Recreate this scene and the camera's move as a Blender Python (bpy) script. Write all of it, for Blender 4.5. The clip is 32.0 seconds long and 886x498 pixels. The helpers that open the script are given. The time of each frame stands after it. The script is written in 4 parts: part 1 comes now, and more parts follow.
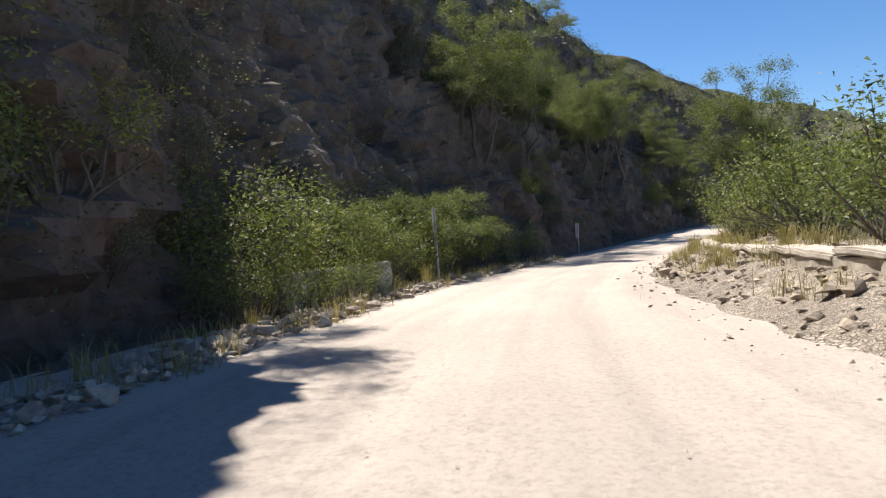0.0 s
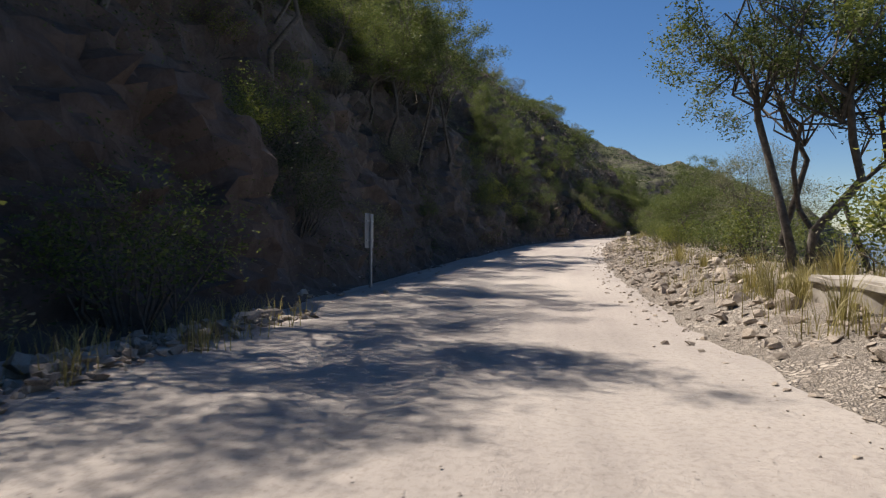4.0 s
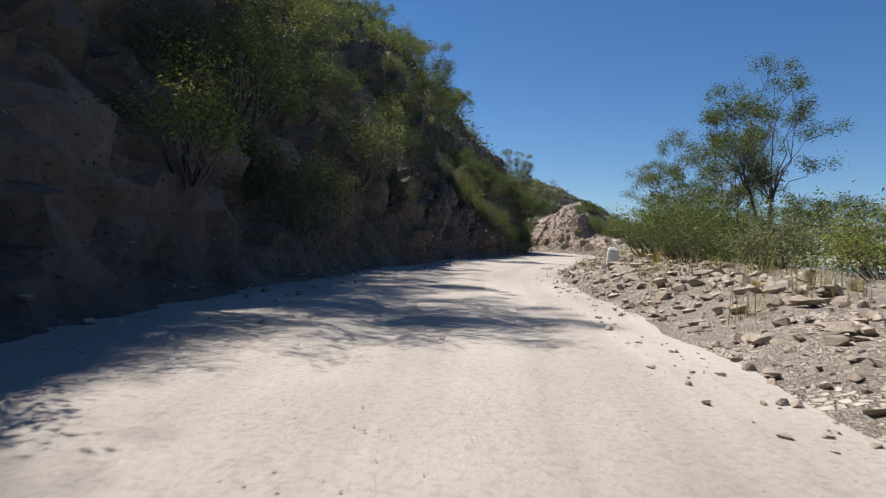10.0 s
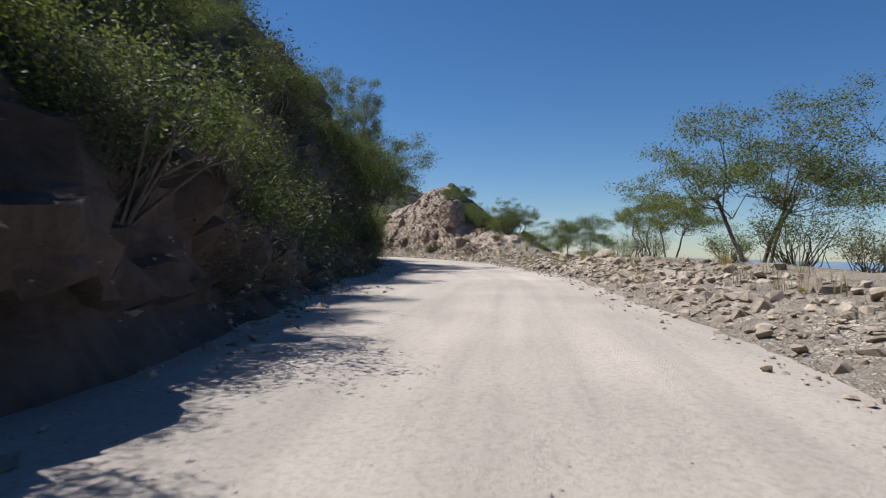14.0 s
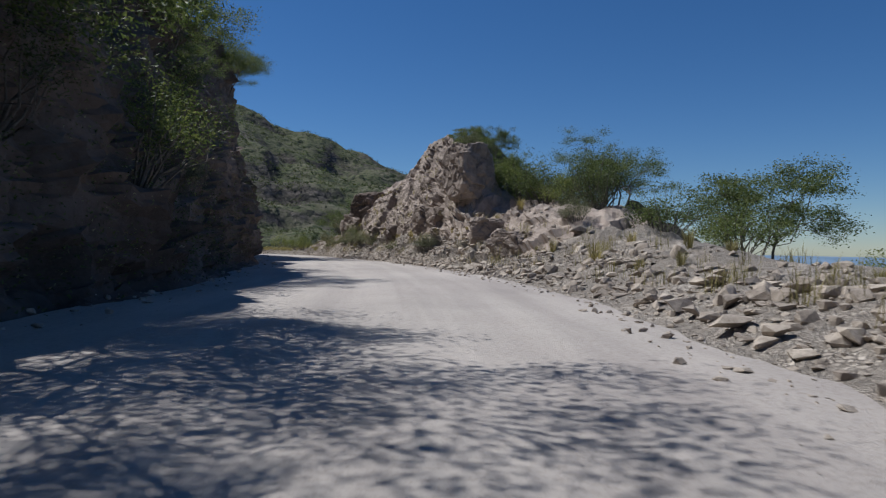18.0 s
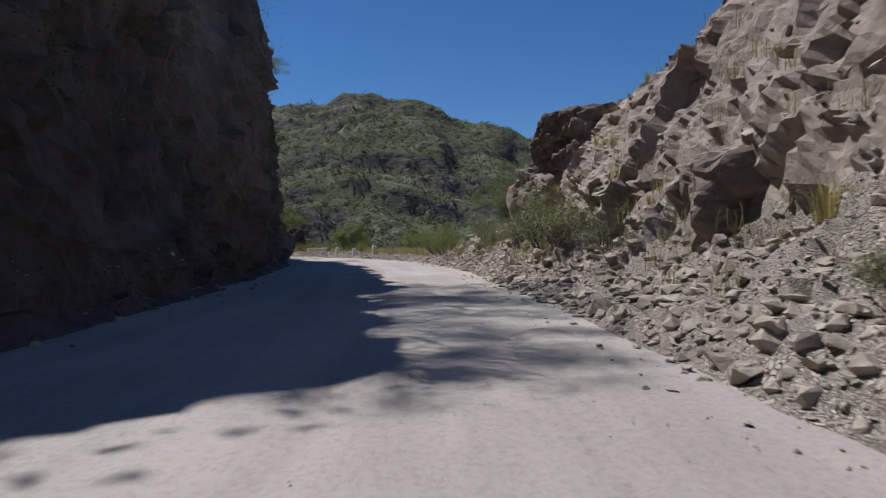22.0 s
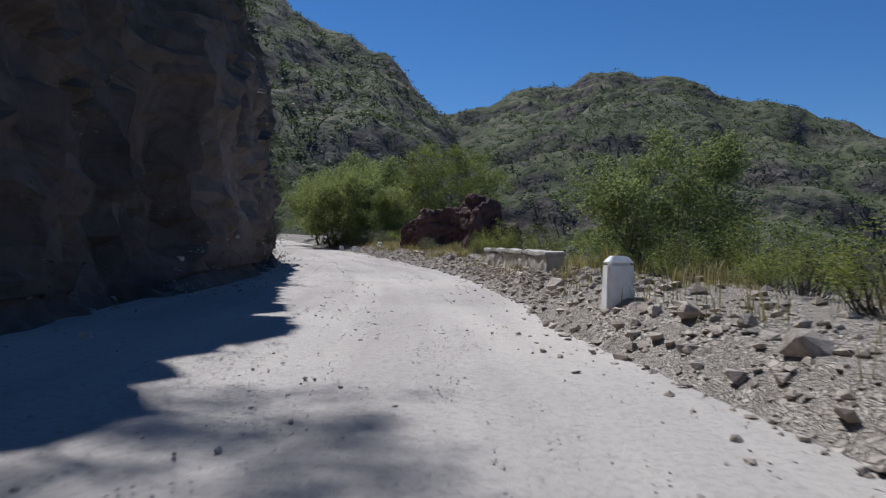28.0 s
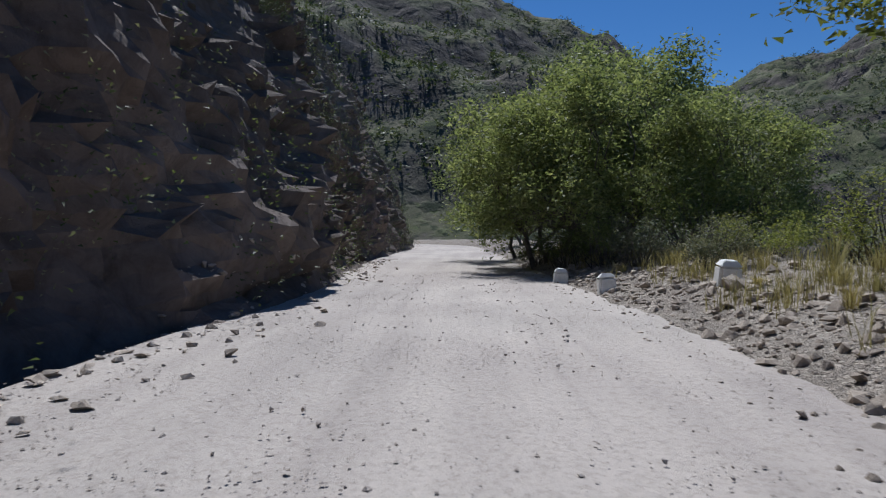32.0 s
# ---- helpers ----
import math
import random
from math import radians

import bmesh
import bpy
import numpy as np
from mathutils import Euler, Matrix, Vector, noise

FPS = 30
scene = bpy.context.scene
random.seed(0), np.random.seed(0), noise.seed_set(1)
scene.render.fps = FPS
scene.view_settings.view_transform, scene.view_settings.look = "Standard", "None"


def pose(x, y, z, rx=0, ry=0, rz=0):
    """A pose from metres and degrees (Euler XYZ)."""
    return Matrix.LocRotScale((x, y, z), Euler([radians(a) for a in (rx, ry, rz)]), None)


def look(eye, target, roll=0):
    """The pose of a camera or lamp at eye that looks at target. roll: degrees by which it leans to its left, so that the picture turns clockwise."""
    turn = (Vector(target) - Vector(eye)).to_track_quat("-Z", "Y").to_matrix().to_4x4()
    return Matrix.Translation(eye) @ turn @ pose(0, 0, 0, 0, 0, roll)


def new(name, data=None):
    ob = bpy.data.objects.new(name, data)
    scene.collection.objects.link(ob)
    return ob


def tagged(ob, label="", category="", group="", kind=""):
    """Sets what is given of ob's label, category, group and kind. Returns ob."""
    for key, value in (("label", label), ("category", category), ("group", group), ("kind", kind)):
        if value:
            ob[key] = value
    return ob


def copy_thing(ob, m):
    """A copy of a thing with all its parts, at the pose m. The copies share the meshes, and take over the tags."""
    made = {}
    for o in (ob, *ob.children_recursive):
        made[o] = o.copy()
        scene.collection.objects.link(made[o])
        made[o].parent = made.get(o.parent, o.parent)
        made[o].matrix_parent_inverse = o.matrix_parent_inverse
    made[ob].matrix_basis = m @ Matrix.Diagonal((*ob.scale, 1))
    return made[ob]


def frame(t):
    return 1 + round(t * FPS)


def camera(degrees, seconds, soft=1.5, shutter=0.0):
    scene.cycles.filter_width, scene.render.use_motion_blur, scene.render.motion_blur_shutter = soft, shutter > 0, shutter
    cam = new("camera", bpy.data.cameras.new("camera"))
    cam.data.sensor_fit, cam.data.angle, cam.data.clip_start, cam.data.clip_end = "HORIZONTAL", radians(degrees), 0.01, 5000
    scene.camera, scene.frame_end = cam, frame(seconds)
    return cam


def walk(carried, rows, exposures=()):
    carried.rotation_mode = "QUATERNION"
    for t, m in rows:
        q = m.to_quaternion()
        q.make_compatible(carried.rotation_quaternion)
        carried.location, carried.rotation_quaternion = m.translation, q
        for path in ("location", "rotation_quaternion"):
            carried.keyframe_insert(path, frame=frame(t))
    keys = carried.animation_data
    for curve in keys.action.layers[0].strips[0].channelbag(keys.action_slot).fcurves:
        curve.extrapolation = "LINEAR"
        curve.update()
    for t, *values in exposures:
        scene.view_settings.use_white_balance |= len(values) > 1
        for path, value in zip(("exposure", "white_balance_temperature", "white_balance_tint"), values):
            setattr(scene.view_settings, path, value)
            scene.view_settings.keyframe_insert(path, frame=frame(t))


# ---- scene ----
# The camera drives up a gravel mountain road: seconds, place, then heading (left of +y), tilt up, lean.
PATH = (
    (0, 0.000, -0.000, 1.150, 27.98, -1.69, -4.08),
    (0.5, -1.355, 3.254, 1.040, 26.29, -1.75, -4.06),
    (1, -2.500, 6.389, 0.925, 24.24, -2.06, -4.03),
    (1.5, -3.541, 9.489, 0.855, 22.15, -1.57, -2.66),
    (2, -4.431, 12.526, 0.733, 20.23, -1.68, -2.21),
    (2.5, -5.161, 15.369, 0.709, 18.44, -1.77, -1.59),
    (3, -5.837, 18.364, 0.613, 16.39, -1.80, -1.47),
    (3.5, -6.396, 21.274, 0.537, 14.44, -1.68, -1.76),
    (4, -6.776, 24.108, 0.428, 10.86, -1.49, -0.26),
    (4.5, -7.025, 27.064, 0.310, 8.26, -1.31, -0.07),
    (5, -7.217, 30.279, 0.193, 7.53, -1.15, -0.25),
    (5.5, -7.422, 33.860, 0.089, 7.71, -1.00, -1.74),
    (6, -7.647, 37.918, 0.026, 5.83, -0.77, -0.21),
    (6.5, -7.781, 42.037, 0.050, 4.39, -0.83, 0.48),
    (7, -7.791, 45.876, 0.022, 3.43, -0.67, 0.88),
    (7.5, -7.922, 49.772, 0.048, 2.39, -0.77, 1.40),
    (8, -7.908, 53.501, 0.035, 1.65, -0.64, 1.50),
    (8.5, -7.913, 56.913, 0.043, 0.63, -0.53, 1.54),
    (9, -7.861, 60.419, 0.141, -0.47, -0.25, 2.16),
    (9.5, -7.698, 64.190, 0.188, -1.47, -0.48, 3.03),
    (10, -7.259, 67.857, 0.236, -1.72, -0.37, 2.58),
    (10.5, -7.039, 72.137, 0.280, -2.27, -0.33, 1.41),
    (11, -6.729, 76.106, 0.375, -2.65, 0.20, 0.81),
    (11.5, -6.381, 80.198, 0.476, -3.04, -0.50, 0.13),
    (12, -5.788, 84.162, 0.507, -3.95, -0.70, -0.35),
    (12.5, -5.180, 89.189, 0.484, -6.31, 0.07, -0.31),
    (13, -4.142, 94.092, 0.516, -9.00, 0.00, -0.04),
    (13.5, -2.925, 98.718, 0.561, -11.94, 0.45, -0.49),
    (14, -1.586, 103.078, 0.660, -14.69, 0.11, 0.85),
    (14.5, -0.090, 107.277, 0.727, -16.50, 0.06, 1.48),
    (15, 1.472, 111.472, 0.746, -18.81, -0.16, 0.21),
    (15.5, 3.142, 115.684, 0.749, -19.59, -0.38, 0.05),
    (16, 4.816, 119.972, 0.747, -18.31, -0.60, 0.12),
    (16.5, 6.373, 124.402, 0.739, -15.75, -0.83, 0.82),
    (17, 7.690, 129.060, 0.719, -13.97, -0.32, 0.64),
    (17.5, 8.874, 133.854, 0.682, -12.52, -0.32, 0.64),
    (18, 9.901, 138.848, 0.653, -10.68, -0.13, 0.57),
    (18.5, 10.703, 143.777, 0.662, -8.80, -0.21, 0.72),
    (19, 11.235, 148.413, 0.784, -7.05, -0.43, 0.41),
    (19.5, 11.689, 152.482, 0.817, -5.05, -0.48, 0.51),
    (20, 12.006, 157.011, 0.838, -3.20, -0.46, -0.78),
    (20.5, 12.053, 161.735, 0.878, -1.75, -0.58, -0.51),
    (21, 12.023, 166.499, 0.899, 0.39, -0.66, -0.52),
    (21.5, 12.094, 171.024, 0.893, 3.31, -0.95, -0.75),
    (22, 11.695, 176.026, 0.902, 5.26, -0.59, -0.84),
    (22.5, 11.203, 181.111, 0.897, 6.94, -0.78, 0.12),
    (23, 10.682, 185.547, 0.871, 8.39, -1.12, -0.10),
    (23.5, 9.937, 189.905, 0.839, 10.05, -0.87, -1.25),
    (24, 9.097, 194.043, 0.839, 11.63, -0.76, -0.95),
    (24.5, 8.061, 198.564, 0.836, 13.22, -1.01, -0.98),
    (25, 6.995, 203.174, 0.833, 14.92, -0.97, -0.14),
    (25.5, 5.794, 207.829, 0.830, 16.53, -0.93, 0.01),
    (26, 4.447, 212.506, 0.825, 18.07, -0.90, 0.23),
    (26.5, 2.938, 217.180, 0.818, 19.67, -0.89, 1.61),
    (27, 1.125, 221.782, 0.800, 21.74, -1.06, 1.93),
    (27.5, -0.846, 226.279, 0.766, 24.00, -1.09, 2.01),
    (28, -2.890, 230.639, 0.732, 25.69, -0.99, 1.45),
    (28.5, -5.248, 235.149, 0.695, 27.65, -0.73, 0.76),
    (29, -7.643, 239.555, 0.622, 29.64, -0.71, -1.09),
    (29.5, -10.245, 243.924, 0.576, 31.56, -1.12, -0.96),
    (30, -12.855, 247.930, 0.562, 33.88, -1.10, -0.83),
    (30.5, -15.262, 251.233, 0.518, 36.08, -1.03, -1.22),
    (31, -17.501, 254.194, 0.506, 39.06, -0.92, -1.83),
    (31.5, -19.835, 256.569, 0.610, 41.85, -0.44, -2.11),
    (32, -21.862, 258.400, 0.653, 44.81, -0.80, -0.30),
)


def aim(x, y, z, heading, tilt, lean):
    a, b = radians(heading), radians(tilt)
    ahead = Vector((-math.sin(a) * math.cos(b), math.cos(a) * math.cos(b), math.sin(b)))
    return look(Vector((x, y, z)), Vector((x, y, z)) + ahead, lean)


cam = camera(68.0, 32.0, soft=1.2, shutter=0.1)
walk(cam, [(t, aim(*row)) for t, *row in PATH],
     exposures=((0, 1.2, 6800, 12), (1.5, 0.85, 6900, 13), (3.0, 0.55, 6800, 14), (6.0, 0.72, 6600, 12), (8.0, 0.38, 6400, 10), (9.0, 0.6, 6450, 11), (10.0, 0.68, 6400, 11), (11.0, 0.55, 6350, 11), (12.0, 0.28, 6200, 11), (13.0, 0.62, 6250, 11), (14.5, 0.4, 6100, 11),
                (17.0, 0.1, 5750, 10), (20.0, 0.05, 5850, 11), (22.0, 0.15, 5850, 12), (23.0, 0.28, 5850, 12), (24.0, 0.45, 5750, 10), (28.0, 0.22, 5600, 11), (32.0, 0.16, 5550, 11)))

# ---- light: a high sun ahead and to the left, clear sky ----
SUN_LEFT, SUN_UP = 54.0, 58.0
world = bpy.data.worlds.new("sky")
scene.world = world
world.use_nodes = True
wn = world.node_tree.nodes
sky = wn.new("ShaderNodeTexSky")
sky.sky_type = "NISHITA"
sky.sun_disc = False
sky.sun_elevation = radians(SUN_UP)
sky.sun_rotation = radians(-SUN_LEFT)
sky.altitude = 1200
sky.air_density, sky.dust_density, sky.ozone_density = 1.0, 0.05, 3.0
wn["Background"].inputs[1].default_value = 0.058
deep = wn.new("ShaderNodeHueSaturation")
deep.inputs["Hue"].default_value = 0.499
deep.inputs["Saturation"].default_value = 1.2
world.node_tree.links.new(sky.outputs[0], deep.inputs["Color"])
cool = wn.new("ShaderNodeMix")
cool.data_type, cool.blend_type = "RGBA", "MULTIPLY"
cool.inputs[0].default_value, cool.inputs[7].default_value = 1.0, (0.92, 0.98, 1.07, 1)
world.node_tree.links.new(deep.outputs[0], cool.inputs[6])
world.node_tree.links.new(cool.outputs[2], wn["Background"].inputs[0])
sun = new("sun", bpy.data.lights.new("sun", "SUN"))
sun.data.energy, sun.data.angle, sun.data.color = 4.6, radians(0.5), (1.0, 0.95, 0.86)
a, b = radians(SUN_LEFT), radians(SUN_UP)
sun.matrix_world = look((0, 0, 60), Vector((0, 0, 60)) - Vector((-math.sin(a) * math.cos(b), math.cos(a) * math.cos(b), math.sin(b))))

# ---- materials ----


def nodes_of(name):
    m = bpy.data.materials.new(name)
    m.use_nodes = True
    return m, m.node_tree.nodes, m.node_tree.links, m.node_tree.nodes["Principled BSDF"]


def noise_node(n, l, scale, detail=6.0, rough=0.6, vector=None, distortion=0.0):
    t = n.new("ShaderNodeTexNoise")
    t.inputs["Scale"].default_value, t.inputs["Detail"].default_value = scale, detail
    t.inputs["Roughness"].default_value, t.inputs["Distortion"].default_value = rough, distortion
    if vector is not None:
        l.new(vector, t.inputs["Vector"])
    return t.outputs["Fac"]


def ramp(n, l, fac, *stops):
    r = n.new("ShaderNodeValToRGB")
    e = r.color_ramp.elements
    while len(e) < len(stops):
        e.new(0.5)
    for k, (at, col) in enumerate(stops):
        e[k].position, e[k].color = at, (*col, 1)
    l.new(fac, r.inputs[0])
    return r.outputs[0]


def mixed(n, l, a, b, fac, blend="MIX"):
    m = n.new("ShaderNodeMix")
    m.data_type, m.blend_type = "RGBA", blend
    for sock, v in ((m.inputs[0], fac), (m.inputs[6], a), (m.inputs[7], b)):
        if isinstance(v, (int, float)):
            sock.default_value = v
        elif isinstance(v, tuple):
            sock.default_value = (*v, 1)
        else:
            l.new(v, sock)
    return m.outputs[2]


def bumped(n, l, bsdf, height, strength, distance):
    b = n.new("ShaderNodeBump")
    b.inputs["Strength"].default_value, b.inputs["Distance"].default_value = strength, distance
    l.new(height, b.inputs["Height"])
    l.new(b.outputs[0], bsdf.inputs["Normal"])


def where(n):
    return n.new("ShaderNodeTexCoord").outputs["Object"]


def mat_gravel(name, pale, mid, dark, tracks=False):
    m, n, l, s = nodes_of(name)
    p = where(n)
    big = ramp(n, l, noise_node(n, l, 0.22, 5, 0.6, p), (0.32, mid), (0.66, pale))
    col = big
    if tracks:
        uv = n.new("ShaderNodeUVMap")
        mp = n.new("ShaderNodeMapping")
        mp.inputs["Scale"].default_value = (1.3, 0.07, 1.0)
        l.new(uv.outputs[0], mp.inputs["Vector"])
        worn = ramp(n, l, noise_node(n, l, 1.0, 5, 0.6, mp.outputs[0], 0.3), (0.36, (0.74, 0.725, 0.715)), (0.6, (1.06, 1.05, 1.02)))
        col = mixed(n, l, col, worn, 0.5, "MULTIPLY")
        damp = ramp(n, l, noise_node(n, l, 0.09, 4, 0.6, p), (0.38, (0.86, 0.85, 0.86)), (0.6, (1, 1, 1)))
        col = mixed(n, l, col, damp, 1.0, "MULTIPLY")
    fine = ramp(n, l, noise_node(n, l, 17.0, 8, 0.75, p), (0.36, dark), (0.52, (1, 1, 1)))
    col = mixed(n, l, col, fine, 0.5, "MULTIPLY")
    for size, lo in ((22.0, 0.5), (60.0, 0.6)):
        v = n.new("ShaderNodeTexVoronoi")
        v.inputs["Scale"].default_value = size
        l.new(p, v.inputs["Vector"])
        speck = ramp(n, l, v.outputs["Distance"], (0.04, (lo, lo, lo)), (0.2, (1, 1, 1)))
        col = mixed(n, l, col, speck, 0.5, "MULTIPLY")
    l.new(col, s.inputs["Base Color"])
    s.inputs["Roughness"].default_value = 0.95
    s.inputs["Specular IOR Level"].default_value = 0.15
    bumped(n, l, s, noise_node(n, l, 14.0, 8, 0.75, p), 0.6, 0.05)
    return m


def mat_rubble(name, pale, mid, dark):
    """Packed broken stone: cells of two sizes, each of its own tone, with dark gaps."""
    m, n, l, s = nodes_of(name)
    p = where(n)
    warp = n.new("ShaderNodeTexNoise")
    warp.inputs["Scale"].default_value = 5.0
    l.new(p, warp.inputs["Vector"])
    shift = n.new("ShaderNodeVectorMath")
    shift.operation = "MULTIPLY_ADD"
    l.new(warp.outputs["Color"], shift.inputs[0])
    shift.inputs[1].default_value = (0.3, 0.3, 0.3)
    l.new(p, shift.inputs[2])
    cols, heights = [], []
    for size in (12.0, 30.0):
        v = n.new("ShaderNodeTexVoronoi")
        v.inputs["Scale"].default_value = size
        l.new(shift.outputs[0], v.inputs["Vector"])
        tone = n.new("ShaderNodeSeparateColor")
        l.new(v.outputs["Color"], tone.inputs[0])
        e = n.new("ShaderNodeTexVoronoi")
        e.feature = "DISTANCE_TO_EDGE"
        e.inputs["Scale"].default_value = size
        l.new(shift.outputs[0], e.inputs["Vector"])
        c = ramp(n, l, tone.outputs[0], (0.0, dark), (0.45, mid), (1.0, pale))
        gap = ramp(n, l, e.outputs["Distance"], (0.0, (0.76, 0.75, 0.74)), (0.1, (1, 1, 1)))
        cols.append(mixed(n, l, c, gap, 0.85, "MULTIPLY"))
        h = n.new("ShaderNodeMath")
        h.operation = "MULTIPLY_ADD"
        l.new(tone.outputs[1], h.inputs[0])
        h.inputs[1].default_value = 0.6
        l.new(ramp(n, l, e.outputs["Distance"], (0.0, (0, 0, 0)), (0.16, (1, 1, 1))), h.inputs[2])
        heights.append(h.outputs[0])
    pick = ramp(n, l, noise_node(n, l, 0.8, 4, 0.6, p), (0.42, (0, 0, 0)), (0.55, (1, 1, 1)))
    col = mixed(n, l, cols[0], cols[1], pick)
    dust = ramp(n, l, noise_node(n, l, 0.35, 6, 0.65, p), (0.48, (0, 0, 0)), (0.68, (0.8, 0.8, 0.8)))
    col = mixed(n, l, col, (0.42, 0.37, 0.315), dust)
    l.new(col, s.inputs["Base Color"])
    s.inputs["Roughness"].default_value = 0.95
    s.inputs["Specular IOR Level"].default_value = 0.15
    bumped(n, l, s, mixed(n, l, heights[0], heights[1], pick), 0.9, 0.06)
    return m


def mat_rock(name, pale, mid, dark, scale=1.0, tint=None):
    m, n, l, s = nodes_of(name)
    p = where(n)
    big = ramp(n, l, noise_node(n, l, 0.16 * scale, 6, 0.62, p, 0.6), (0.3, dark), (0.5, mid), (0.72, pale))
    if tint:
        big = mixed(n, l, big, tint, ramp(n, l, noise_node(n, l, 0.07 * scale, 3, 0.5, p), (0.48, (0, 0, 0)), (0.62, (0.75, 0.75, 0.75))))
    streak = ramp(n, l, noise_node(n, l, 1.7 * scale, 9, 0.72, p, 0.8), (0.33, (0.42, 0.4, 0.38)), (0.58, (1, 1, 1)))
    col = mixed(n, l, big, streak, 0.75, "MULTIPLY")
    rnd = n.new("ShaderNodeObjectInfo").outputs["Random"]
    isl = n.new("ShaderNodeNewGeometry").outputs["Random Per Island"]
    col = mixed(n, l, col, ramp(n, l, isl, (0.0, (0.72, 0.7, 0.69)), (1.0, (1.15, 1.13, 1.1))), 0.8, "MULTIPLY")
    col = mixed(n, l, col, ramp(n, l, rnd, (0.0, (0.8, 0.78, 0.76)), (1.0, (1.1, 1.1, 1.1))), 0.6, "MULTIPLY")
    l.new(col, s.inputs["Base Color"])
    s.inputs["Roughness"].default_value = 0.9
    s.inputs["Specular IOR Level"].default_value = 0.2
    bumped(n, l, s, noise_node(n, l, 3.2 * scale, 10, 0.72, p, 0.4), 0.8, 0.12 / scale)
    return m


def mat_leaf(name, a, b, c, glow=0.35):
    m, n, l, s = nodes_of(name)
    isl = n.new("ShaderNodeNewGeometry").outputs["Random Per Island"]
    rnd = n.new("ShaderNodeObjectInfo").outputs["Random"]
    col = ramp(n, l, isl, (0.0, a), (0.55, b), (1.0, c))
    col = mixed(n, l, col, ramp(n, l, rnd, (0.0, (0.7, 0.72, 0.7)), (1.0, (1.25, 1.18, 1.0))), 0.8, "MULTIPLY")
    l.new(col, s.inputs["Base Color"])
    s.inputs["Roughness"].default_value = 0.6
    s.inputs["Specular IOR Level"].default_value = 0.3
    t = n.new("ShaderNodeBsdfTranslucent")
    l.new(mixed(n, l, col, (1.3, 1.35, 0.7), 0.5, "MULTIPLY"), t.inputs[0])
    mx = n.new("ShaderNodeMixShader")
    mx.inputs[0].default_value = glow
    l.new(s.outputs[0], mx.inputs[1])
    l.new(t.outputs[0], mx.inputs[2])
    l.new(mx.outputs[0], n["Material Output"].inputs[0])
    return m


def mat_plain(name, a, b, scale, rough=0.85, bump=0.3, metal=0.0):
    m, n, l, s = nodes_of(name)
    p = where(n)
    col = ramp(n, l, noise_node(n, l, scale, 8, 0.65, p), (0.3, a), (0.7, b))
    l.new(col, s.inputs["Base Color"])
    s.inputs["Roughness"].default_value, s.inputs["Metallic"].default_value = rough, metal
    bumped(n, l, s, noise_node(n, l, scale * 4, 8, 0.7, p), bump, 0.02)
    return m


def mat_hill(name):
    """Scrub-covered mountainside: single dark bushes over olive grass and earth, dark rock on the steep parts."""
    m, n, l, s = nodes_of(name)
    p = where(n)
    grass = ramp(n, l, noise_node(n, l, 0.022, 9, 0.7, p), (0.34, (0.056, 0.062, 0.036)), (0.5, (0.098, 0.1, 0.06)), (0.66, (0.17, 0.152, 0.112)))
    wobble = n.new("ShaderNodeVectorMath")
    wobble.operation = "MULTIPLY_ADD"
    shake = n.new("ShaderNodeTexNoise")
    shake.inputs["Scale"].default_value = 0.5
    l.new(p, shake.inputs["Vector"])
    l.new(shake.outputs["Color"], wobble.inputs[0])
    wobble.inputs[1].default_value = (3.5, 3.5, 3.5)
    l.new(p, wobble.inputs[2])
    col, mounds = grass, []
    for size, inner, outer in ((0.16, 0.3, 0.62), (0.4, 0.26, 0.6)):
        v = n.new("ShaderNodeTexVoronoi")
        v.inputs["Scale"].default_value = size
        l.new(wobble.outputs[0], v.inputs["Vector"])
        tone = n.new("ShaderNodeSeparateColor")
        l.new(v.outputs["Color"], tone.inputs[0])
        leaf = ramp(n, l, tone.outputs[0], (0.0, (0.026, 0.034, 0.022)), (0.6, (0.05, 0.06, 0.032)), (1.0, (0.095, 0.11, 0.05)))
        cover = ramp(n, l, v.outputs["Distance"], (inner, (1, 1, 1)), (outer, (0, 0, 0)))
        some = ramp(n, l, tone.outputs[1], (0.3, (0, 0, 0)), (0.34, (1, 1, 1)))
        mask = mixed(n, l, cover, some, 1.0, "MULTIPLY")
        col = mixed(n, l, col, leaf, mask)
        mounds.append(mask)
    g = n.new("ShaderNodeNewGeometry")
    sep = n.new("ShaderNodeSeparateXYZ")
    l.new(g.outputs["Normal"], sep.inputs[0])
    crack = n.new("ShaderNodeMapping")
    crack.inputs["Scale"].default_value = (1, 1, 2.6)
    l.new(p, crack.inputs["Vector"])
    rock = ramp(n, l, noise_node(n, l, 0.1, 8, 0.72, crack.outputs[0]), (0.36, (0.03, 0.028, 0.028)), (0.54, (0.085, 0.074, 0.066)), (0.72, (0.2, 0.17, 0.15)))
    outcrop = ramp(n, l, noise_node(n, l, 0.017, 6, 0.65, p), (0.54, (0, 0, 0)), (0.6, (0.8, 0.8, 0.8)))
    col = mixed(n, l, col, rock, outcrop)
    steep = ramp(n, l, sep.outputs[2], (0.67, (1, 1, 1)), (0.8, (0, 0, 0)))
    col = mixed(n, l, col, rock, steep)
    l.new(col, s.inputs["Base Color"])
    s.inputs["Roughness"].default_value = 1.0
    s.inputs["Specular IOR Level"].default_value = 0.1
    bumped(n, l, s, mixed(n, l, noise_node(n, l, 0.16, 10, 0.75, p), mounds[0], 0.45), 0.65, 3.0)
    return m


